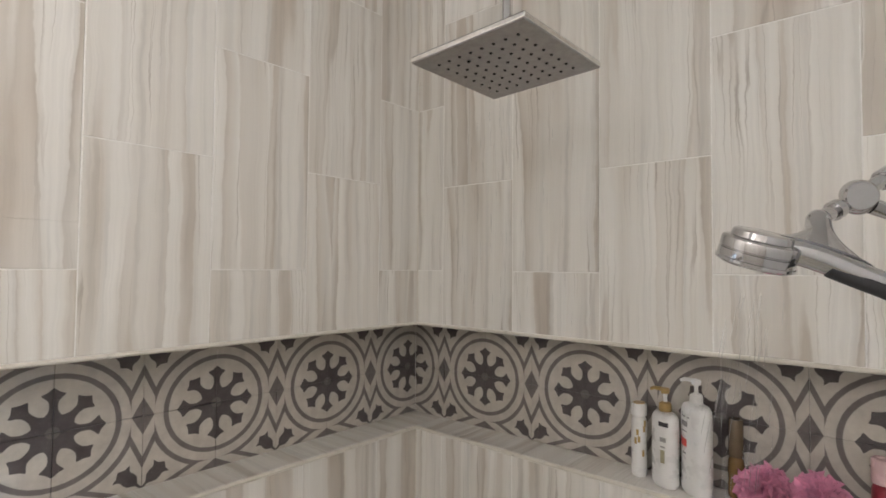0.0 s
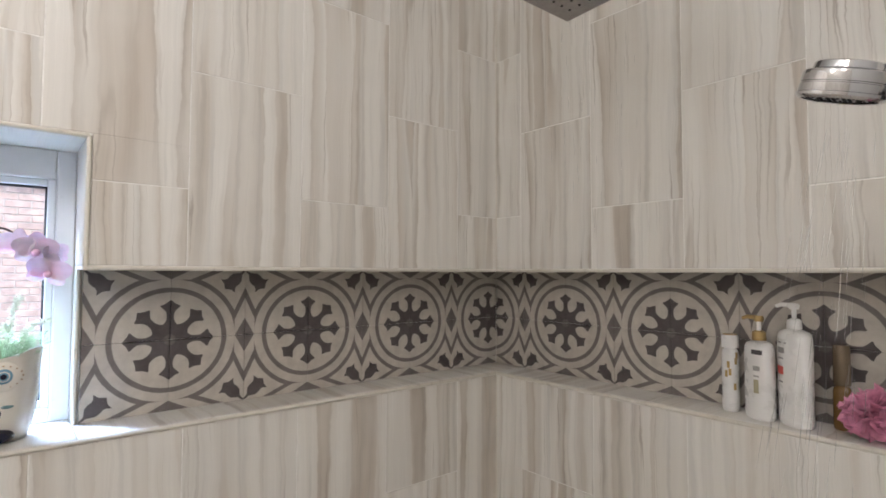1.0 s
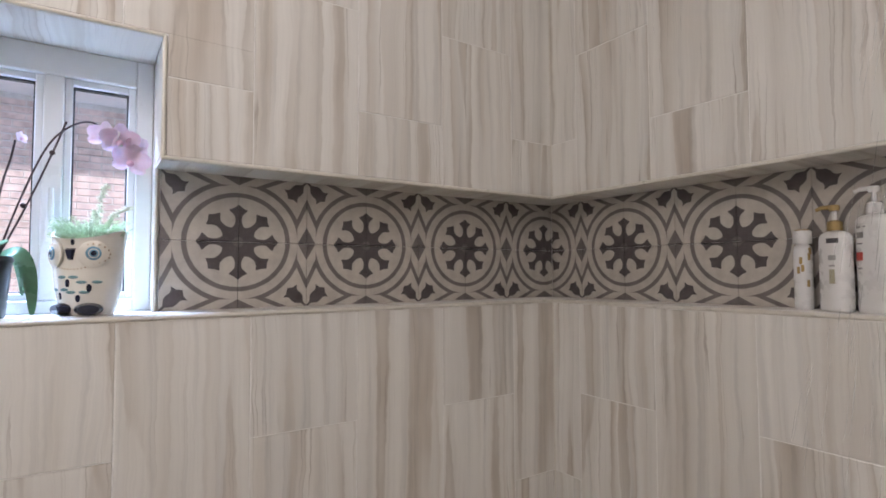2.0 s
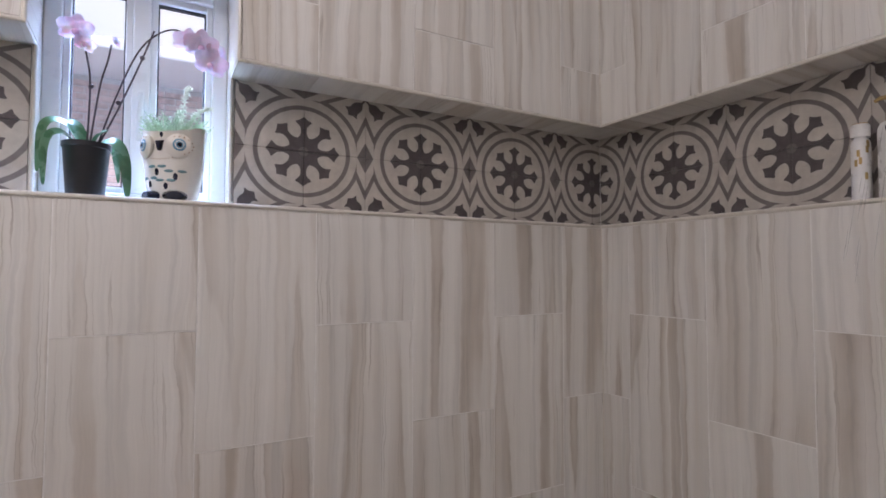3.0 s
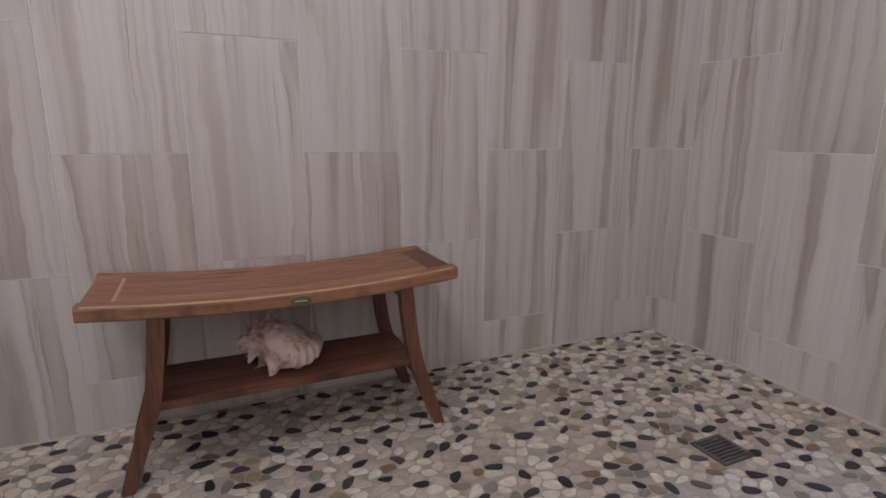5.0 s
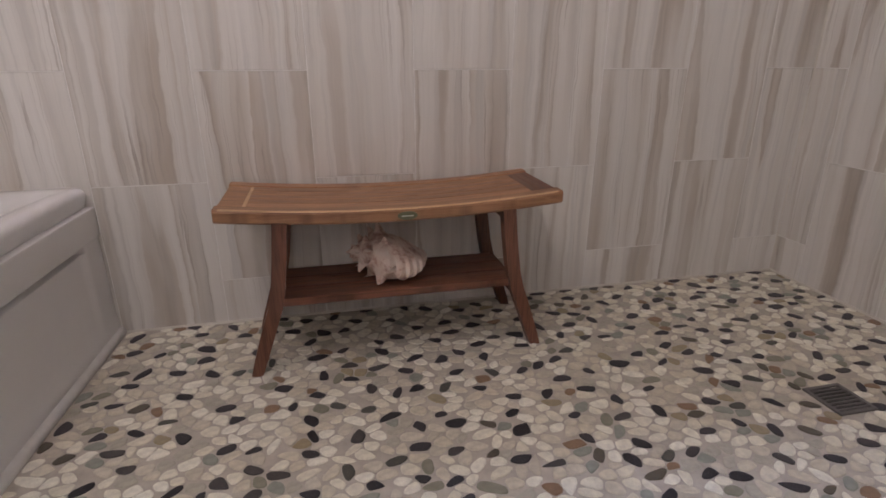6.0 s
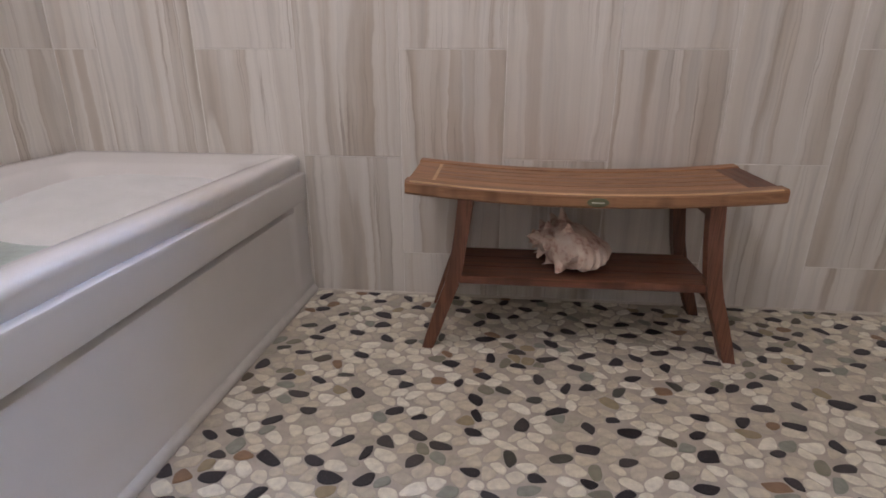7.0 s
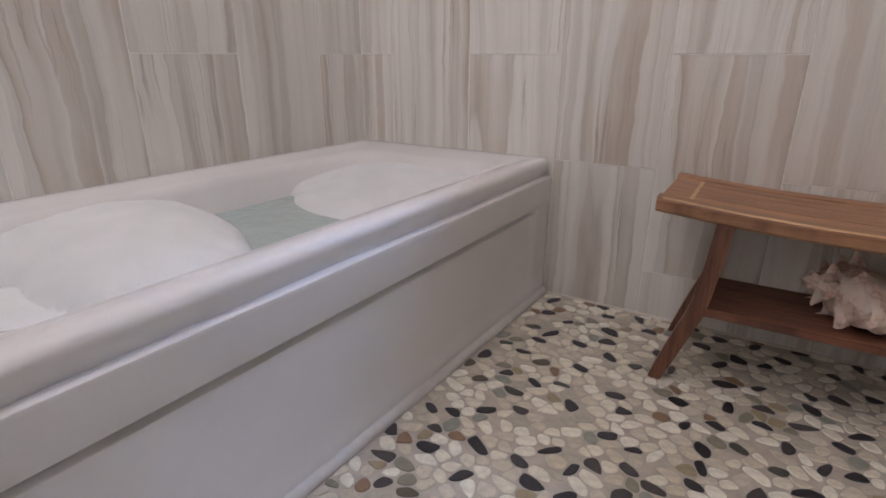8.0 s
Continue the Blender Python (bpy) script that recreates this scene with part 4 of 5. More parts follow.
    part("hose", tube(bmesh.new(), curve_points([(-0.53, -1.52, 1.93), (-0.50, -1.60, 1.80), (-0.40, -1.68, 1.50), (-0.25, -1.68, 1.25), (-0.10, -1.62, 1.12), (-0.02, -1.60, 1.10)], 6), 0.008, 10), CHROME, t, smooth=True)
    part("hose_elbow", tube(bmesh.new(), [(-0.03, -1.60, 1.10), (0.0, -1.60, 1.10)], [0.014, 0.022], 16), CHROME, t, smooth=True)
    return t

build_hand_shower()

def build_spray():
    """Thin falling streaks of water under the hand shower."""
    rng = random.Random(17)
    g = Graph("falling_water", 0.05)
    g.colour((0.9, 0.9, 0.9))
    g.bsdf.inputs["Alpha"].default_value = 0.18
    b = bmesh.new()
    for _ in range(130):
        a, r = rng.uniform(0, 6.28), 0.036 * math.sqrt(rng.random())
        start = Vector((-0.628 + r * math.cos(a), -1.272 + r * math.sin(a), 2.02))
        way = Vector((0.10 + 2.2 * r * math.cos(a), 0.16 + 2.2 * r * math.sin(a), -1.0))
        d = rng.uniform(0.03, 0.72)
        p = start + way * d - Vector((0, 0, 0.12 * d * d))
        q = p + (way - Vector((0, 0, 0.24 * d))) * rng.uniform(0.02, 0.07)
        tube(b, [p, (p + q) / 2, q], [0.0002, 0.0006, 0.0002], 5)
    for _ in range(70):
        x, y = -0.482 + rng.uniform(-0.12, 0.12), -0.740 + rng.uniform(-0.12, 0.12)
        z = rng.uniform(1.9, 2.47)
        tube(b, [(x, y, z), (x, y, z - 0.012), (x, y, z - rng.uniform(0.02, 0.045))], [0.0002, 0.0005, 0.0002], 5)
    ob = mesh_ob("water_spray", b, g.mat, smooth=True)
    return tagged(ob, "thin streaks of water falling from the two showers", "water", kind="stuff")

build_spray()

def build_drain():
    t = thing("floor_drain", pose(-0.51, -0.77, 0.0), "square dark metal drain grate in the pebble floor", "drain")
    g = plain("drain_metal", (0.19, 0.18, 0.17), 0.5, 0.4)
    for a in (0, 90, 180, 270):
        b = boxed(-0.055, 0.055, 0.045, 0.055, 0.0, 0.006, bevel=0.001, segs=1)
        bmesh.ops.transform(b, matrix=pose(0, 0, 0, 0, 0, a) @ pose(0, 0, 0), verts=b.verts)
        part("rim", b, g, t)
    # flat black plate under the bars draws the shade of the drain's hollow
    part("well", boxed(-0.045, 0.045, -0.045, 0.045, -0.002, 0.001), RUBBER, t)
    for k in range(7):
        part("bar", boxed(-0.0445, 0.0445, -0.040 + k * 0.0125, -0.035 + k * 0.0125, 0.001, 0.005), g, t)
    return t

build_drain()


# ---------- things in the niche ----------
SHELF = SILL + 0.006
WHITE = plain("white_bottle_plastic", (0.78, 0.77, 0.75), 0.28, vary=0.03, bump=0.02)
GOLD = plain("gold_cap", (0.44, 0.31, 0.13), 0.38, 0.6)
PINK = plain("pink_mesh", (0.70, 0.29, 0.43), 0.7, vary=0.2, scale=40)
INK = plain("dark_print", (0.05, 0.045, 0.05), 0.5)
REDINK = plain("red_print", (0.60, 0.08, 0.06), 0.5)
AMBER = plain("amber_bottle", (0.22, 0.13, 0.05), 0.2, vary=0.15)

def print_patch(t, name, mat, rx, ry, a0, a1, z0, z1, lift=0.0006, label=""):
    """A printed patch that follows an oval bottle's side."""
    b = bmesh.new()
    cols = []
    for k in range(7):
        a = radians(a0 + (a1 - a0) * k / 6)
        x, y = (rx + lift) * math.cos(a), (ry + lift) * math.sin(a)
        x2, y2 = (rx - 0.001) * math.cos(a), (ry - 0.001) * math.sin(a)
        cols.append([b.verts.new(p) for p in ((x, y, z0), (x, y, z1), (x2, y2, z1), (x2, y2, z0))])
    for p, q in zip(cols, cols[1:]):
        for i in range(4):
            j = (i + 1) % 4
            b.faces.new((p[i], q[i], q[j], p[j]))
    b.faces.new(cols[0]); b.faces.new(cols[-1])
    return part(name, b, mat, t, label)

def pump_top(t, z, mat, scale=1.0):
    s = scale
    spin = pose(0, 0, 0, 0, 0, -130)
    part("collar", lathe(bmesh.new(), [(0.017 * s, z), (0.0175 * s, z + 0.004), (0.0165 * s, z + 0.022 * s), (0.010 * s, z + 0.026 * s), (0.0, z + 0.026 * s)], 24), mat, t, smooth=True)
    part("pump_stem", lathe(bmesh.new(), [(0.0055 * s, z + 0.024 * s), (0.0055 * s, z + 0.054 * s), (0.0, z + 0.054 * s)], 16), WHITE, t, smooth=True)
    b = lathe(bmesh.new(), [(0.0, z + 0.066 * s), (0.010 * s, z + 0.065 * s), (0.0125 * s, z + 0.060 * s), (0.011 * s, z + 0.050 * s), (0.0, z + 0.050 * s)], 20)
    tube(b, [(0.004, 0, z + 0.060 * s), (0.030 * s, 0, z + 0.061 * s), (0.042 * s, 0, z + 0.056 * s)], [0.0065 * s, 0.0055 * s, 0.0045 * s], 12)
    bmesh.ops.transform(b, matrix=spin, verts=b.verts)
    part("pump_nozzle", b, mat, t, smooth=True)

def build_bottle(name, label, x, y, turn, rx, ry, h, neck, mat, group=""):
    t = thing(name, pose(x, y, SHELF, 0, 0, turn), label, "bottle", "bottles in the niche")
    part("body", lathe(bmesh.new(), [(0.0, 0.0), (0.9, 0.0), (0.98, 0.004), (1.0, 0.012), (1.0, h - 0.030), (0.97, h - 0.014), (0.86, h - 0.005), (0.62, h), (neck / rx, h + 0.004), (0.0, h + 0.004)], 40, sx=rx, sy=ry), mat, t, smooth=True)
    return t

def bars(t, rx, ry, rows, mat):
    for a0, a1, z0, z1 in rows:
        print_patch(t, "print_bar", mat, rx, ry, a0, a1, z0, z1)

b1 = build_bottle("lotion_bottle", "slim white bottle with gold floral print and white cap", 0.098, -0.825, 200, 0.028, 0.022, 0.172, 0.016, WHITE)
part("cap", lathe(bmesh.new(), [(0.0215, 0.174), (0.0215, 0.205), (0.0195, 0.209), (0.0, 0.209)], 28), WHITE, b1, smooth=True)
part("cap_top", lathe(bmesh.new(), [(0.0175, 0.2085), (0.0175, 0.2115), (0.0, 0.2115)], 28), GOLD, b1)
for a, z in ((30, 0.13), (38, 0.145), (22, 0.06), (-10, 0.10), (-20, 0.12), (-35, 0.095)):
    print_patch(b1, "print_leaf", GOLD, 0.028, 0.022, a, a + 18, z, z + 0.018)
b2 = build_bottle("shampoo_bottle", "broad white pump bottle with a gold pump", 0.082, -0.906, 215, 0.056, 0.034, 0.199, 0.017, WHITE)
pump_top(b2, 0.203, GOLD, 1.0)
bars(b2, 0.056, 0.034, [(-55, -15, 0.170, 0.182)], INK)
bars(b2, 0.056, 0.034, [(-50, -25, 0.128, 0.140), (-48, -28, 0.112, 0.116)], plain("grey_print", (0.35, 0.34, 0.33), 0.5))
bars(b2, 0.056, 0.034, [(-48, -30, 0.070, 0.105)], plain("khaki_print", (0.42, 0.38, 0.25), 0.5))
b3 = build_bottle("conditioner_bottle", "tall white pump bottle with a red seal on its label", 0.080, -0.990, 215, 0.062, 0.036, 0.236, 0.018, WHITE)
pump_top(b3, 0.240, WHITE, 1.0)
bars(b3, 0.062, 0.036, [(-96, -66, 0.180, 0.194), (-94, -76, 0.205, 0.208), (-66, -58, 0.205, 0.208), (-94, -70, 0.165, 0.168), (-92, -74, 0.105, 0.109)], plain("grey_print_soft", (0.25, 0.24, 0.24), 0.5))
print_patch(b3, "print_seal", REDINK, 0.062, 0.036, -104, -70, 0.126, 0.146, label="red printed seal")
b4 = build_bottle("oil_bottle", "slim amber bottle with a gold cap standing in the niche", 0.120, -1.078, 200, 0.026, 0.020, 0.105, 0.014, AMBER)
part("cap", lathe(bmesh.new(), [(0.0225, 0.107), (0.0235, 0.112), (0.0225, 0.202), (0.020, 0.206), (0.0, 0.206)], 28, sy=0.8), plain("clear_gold_cap", (0.17, 0.125, 0.08), 0.15, 0.3), b4, smooth=True)
b5 = build_bottle("red_bottle", "small red bottle with a clear lid in the niche", 0.085, -1.385, 200, 0.030, 0.022, 0.125, 0.015, plain("red_plastic", (0.28, 0.03, 0.05), 0.3))
part("cap", lathe(bmesh.new(), [(0.0275, 0.127), (0.0285, 0.135), (0.0275, 0.178), (0.024, 0.182), (0.0, 0.182)], 28, sy=0.8), plain("rose_cap", (0.66, 0.45, 0.46), 0.25), b5, smooth=True)

def build_puff(x, y, z, r, seed):
    """A bath puff: many ruffled loops of thin mesh round one middle."""
    rng = random.Random(seed)
    b = bmesh.new()
    for _ in range(46):
        d = Vector((rng.gauss(0, 1), rng.gauss(0, 1), rng.gauss(0, 1))).normalized()
        e = d.orthogonal().normalized()
        e = Matrix.Rotation(rng.uniform(0, 6.28), 3, d) @ e
        f = d.cross(e)
        n, m = 18, 4
        rows = []
        ph = rng.uniform(0, 6.28)
        for i in range(n):
            a = math.pi * (i / (n - 1) - 0.5) * 1.5
            row = []
            for j in range(m):
                rad = r * (0.35 + 0.65 * j / (m - 1)) * (1 + 0.07 * math.sin(7 * a + ph + j))
                wave = r * 0.13 * math.sin(9 * a + ph) * j / (m - 1)
                row.append(b.verts.new(rad * (math.cos(a) * d + math.sin(a) * e * 0.62) + wave * f))
            rows.append(row)
        for p, q in zip(rows, rows[1:]):
            for j in range(m - 1):
                b.faces.new((p[j], p[j + 1], q[j + 1], q[j]))
    lo = min(v.co.z for v in b.verts)
    t = thing("bath_puff", pose(x, y, SHELF), "bright pink ruffled mesh bath puff on the niche shelf", "bath puff", "bath puffs")
    bmesh.ops.translate(b, verts=b.verts, vec=(0, 0, -lo))
    bmesh.ops.solidify(b, geom=b.faces, thickness=0.0006)
    tagged(part("ruffle", b, PINK, t, smooth=True), kind="stuff")
    part("cord", tube(bmesh.new(), curve_points([(0, 0, r), (-0.02, -0.02, 1.6 * r), (0.01, -0.035, 1.75 * r), (0.015, -0.01, 1.5 * r), (0, 0, r)], 5), 0.0015, 6), PINK, t)

build_puff(0.050, -1.150, 0, 0.066, 3)
build_puff(0.052, -1.268, 0, 0.064, 8)


# ---------- window sill: owl planter and orchid ----------
OWL = plain("glazed_white_ceramic", (0.74, 0.70, 0.62), 0.15, vary=0.04, bump=0.05, bump_scale=20)
NAVY = plain("navy_glaze", (0.012, 0.014, 0.03), 0.15)
TEAL = plain("teal_glaze", (0.16, 0.27, 0.28), 0.2)
EYE_BLUE = plain("blue_glaze", (0.16, 0.30, 0.40), 0.15)
GREEN = plain("orchid_leaf_green", (0.085, 0.20, 0.11), 0.28, vary=0.3, scale=15)
FERN = plain("fern_green", (0.40, 0.53, 0.33), 0.5, vary=0.3, scale=60)
STEM = plain("orchid_stem", (0.035, 0.02, 0.025), 0.5)
PETAL = plain("orchid_petal", (0.90, 0.76, 0.91), 0.5, vary=0.12, scale=30)
PETAL.node_tree.nodes["Principled BSDF"].inputs["Subsurface Weight"].default_value = 0.35
PETAL.node_tree.nodes["Principled BSDF"].inputs["Subsurface Scale"].default_value = 0.02
BLACKPOT = plain("black_plastic_pot", (0.012, 0.012, 0.014), 0.35)
SOIL = plain("potting_bark", (0.08, 0.05, 0.03), 0.9, vary=0.4, scale=90, bump=0.5)

def owl_radius(z):
    """Half width of the owl's body at a height."""
    pts = [(0.0, 0.056), (0.02, 0.063), (0.06, 0.072), (0.10, 0.077), (0.14, 0.0785), (0.17, 0.079), (0.195, 0.083)]
    for (za, ra), (zb, rb) in zip(pts, pts[1:]):
        if z <= zb:
            return ra + (rb - ra) * (z - za) / (zb - za)
    return pts[-1][1]

def build_owl():
    t = thing("owl_planter", pose(-1.487, 0.122, SHELF, 0, 0, -33), "white glazed owl planter with navy beak, feet and leaf marks", "planter")
    b = bmesh.new()
    segs, rows = 48, []
    hs = [0.0, 0.006, 0.02, 0.04, 0.06, 0.08, 0.10, 0.12, 0.14, 0.16, 0.18, 0.195]
    def rim(a, z):
        # two low ears at the front corners
        return z + (0.012 * (abs(math.cos(a)) ** 6) if z > 0.19 else 0.0) - (0.010 * max(0, -math.sin(a)) ** 3 if z > 0.19 else 0.0)
    def row(r_off, zs):
        out = []
        for z in zs:
            out.append([b.verts.new(((owl_radius(z) + r_off) * math.cos(a), (owl_radius(z) + r_off) * 0.86 * math.sin(a), rim(a, z))) for a in (2 * math.pi * k / segs for k in range(segs))])
        return out
    outer = row(0.0, hs)
    inner = row(-0.006, [0.195, 0.18, 0.168])
    rings = outer + inner
    for p, q in zip(rings, rings[1:]):
        for i in range(segs):
            j = (i + 1) % segs
            b.faces.new((p[i], p[j], q[j], q[i]))
    b.faces.new(rings[0]); b.faces.new(rings[-1])
    part("body", b, OWL, t, smooth=True)
    def face_point(x, z, lift=0.0):
        r = owl_radius(z)
        s = max(-0.98, min(0.98, x / r))
        return Vector((x, -r * 0.86 * math.sqrt(1 - s * s) - lift, z)), math.degrees(math.asin(s))
    def disc(name, x, z, r, mat, lift, sz=1.0, thick=0.004, label=""):
        p, a = face_point(x, z)
        d = lathe(bmesh.new(), [(0.0, lift + thick), (r * 0.7, lift + thick * 0.9), (r, lift), (r * 0.98, -0.004)], 28, sy=sz)
        bmesh.ops.transform(d, matrix=Matrix.Translation(p) @ pose(0, 0, 0, 90, 0, a), verts=d.verts)
        return part(name, d, mat, t, label, True)
    for sx in (-1, 1):
        disc("eye_rim", sx * 0.045, 0.148, 0.033, OWL, 0.002, thick=0.006)
        for k in range(16):
            a = 2 * math.pi * k / 16
            disc("lash", sx * 0.045 + 0.0235 * math.cos(a), 0.149 + 0.0235 * math.sin(a), 0.0020, plain("tan_glaze", (0.45, 0.33, 0.2), 0.3) if k == 0 and sx == -1 else bpy.data.materials["tan_glaze"], 0.0068, thick=0.001)
        disc("eye", sx * 0.045, 0.150, 0.0165, EYE_BLUE, 0.0075, thick=0.003)
        disc("eye_ring", sx * 0.045, 0.150, 0.0120, OWL, 0.010, thick=0.001)
        disc("eye_ring", sx * 0.045, 0.150, 0.0095, EYE_BLUE, 0.011, thick=0.001)
        disc("pupil", sx * 0.045, 0.150, 0.006, NAVY, 0.012, thick=0.002)
        disc("foot", sx * 0.031, 0.0165, 0.030, NAVY, 0.003, 0.52, thick=0.017)
    p, a = face_point(0.0, 0.150)
    bk = bmesh.new()
    vs = [bk.verts.new(q) for q in ((-0.011, p.y, 0.162), (0.011, p.y, 0.162), (0.005, p.y, 0.134), (-0.005, p.y, 0.134), (-0.008, p.y - 0.010, 0.158), (0.008, p.y - 0.010, 0.158), (0.004, p.y - 0.008, 0.138), (-0.004, p.y - 0.008, 0.138))]
    for f in ((4, 5, 6, 7), (0, 1, 5, 4), (1, 2, 6, 5), (2, 3, 7, 6), (3, 0, 4, 7), (3, 2, 1, 0)):
        bk.faces.new([vs[i] for i in f])
    part("beak", bk, NAVY, t)
    disc("brow_mark", 0.004, 0.178, 0.0045, NAVY, 0.0004, 1.9, thick=0.001)
    for x, z in ((-0.010, 0.090), (0.036, 0.078), (-0.034, 0.060), (0.012, 0.054)):
        disc("drop_mark", x, z - 0.010, 0.0056, NAVY, 0.0004, 1.9, thick=0.001)
        for s in (-1, 1):
            disc("leaf_mark", x + s * 0.0145, z + 0.0035, 0.0115, TEAL, 0.0003, 0.34, thick=0.001)
    for k in range(13):
        x = -0.045 + 0.0075 * k
        disc("chest_dot", x, 0.112 + 0.010 * (x / 0.045) ** 2, 0.0018, bpy.data.materials["tan_glaze"], 0.0006, thick=0.001)
    part("soil", lathe(bmesh.new(), [(0.0, 0.172), (0.071, 0.169)], 32, sy=0.86), SOIL, t)
    # feathery green plant
    rng = random.Random(11)
    b = bmesh.new()
    for _ in range(330):
        a, rr = rng.uniform(0, 6.28), 0.06 * math.sqrt(rng.random())
        x, y = rr * math.cos(a), 0.86 * rr * math.sin(a)
        lean = Vector((math.cos(a), math.sin(a), 0)) * rng.uniform(0.01, 0.045)
        h = rng.uniform(0.02, 0.068)
        pts = [Vector((x, y, 0.17)), Vector((x, y, 0.17)) + lean * 0.4 + Vector((0, 0, h * 0.7)), Vector((x, y, 0.17)) + lean + Vector((0, 0, h))]
        tube(b, pts, [0.0011, 0.0009, 0.0003], 4)
        for k in range(4):
            q = pts[1].lerp(pts[2], k / 3)
            d = Vector((rng.uniform(-1, 1), rng.uniform(-1, 1), rng.uniform(-0.3, 0.8))).normalized() * 0.009
            tube(b, [q, q + d], [0.0009, 0.0003], 4)
    part("fern", b, FERN, t, "feathery light green foliage")
    b = bmesh.new()
    for base, tip, h in (((0.015, 0.0), (0.040, -0.004), 0.150), ((-0.03, 0.01), (-0.055, 0.0), 0.050), ((0.03, 0.0), (0.090, 0.01), 0.095), ((0.0, 0.01), (0.012, 0.0), 0.085)):
        pts = curve_points([(base[0], base[1], 0.17), (base[0] * 0.6 + tip[0] * 0.4, base[1], 0.17 + h * 0.75), (tip[0], tip[1], 0.17 + h)], 8)
        tube(b, pts, 0.0016, 5)
        for q in pts[4:]:
            for k in range(15):
                d = Vector((rng.uniform(-1, 1), rng.uniform(-1, 1), rng.uniform(-0.4, 0.9))).normalized() * rng.uniform(0.006, 0.015)
                tube(b, [q, q + d], [0.0016, 0.0007], 4)
    part("plume", b, plain("pale_plume", (0.82, 0.86, 0.74), 0.6), t, "pale fluffy plumes")
    return t

build_owl()

def leaf_blade(b, pts, width, twist=0.0, thick=0.0012):
    pts = curve_points(pts, 14)
    rows = []
    n = len(pts)
    for i, p in enumerate(pts):
        d = (pts[min(i + 1, n - 1)] - pts[max(i - 1, 0)]).normalized()
        side = d.cross(Vector((0, 0, 1)))
        if side.length < 0.4 and i:
            side = last
        side = side.normalized()
        last = side
        up = side.cross(d)
        side, up = side * math.cos(twist) + up * math.sin(twist), up * math.cos(twist) - side * math.sin(twist)
        w = width * (math.sin(math.pi * min(1.0, 0.12 + 0.86 * i / (n - 1))) ** 0.6)
        rows.append([b.verts.new(p - side * w + up * w * 0.25), b.verts.new(p), b.verts.new(p + side * w + up * w * 0.25), b.verts.new(p - up * thick * 2)])
    for a, c in zip(rows, rows[1:]):
        for i in range(4):
            j = (i + 1) % 4
            b.faces.new((a[i], a[j], c[j], c[i]))
    b.faces.new(rows[0]); b.faces.new(rows[-1])

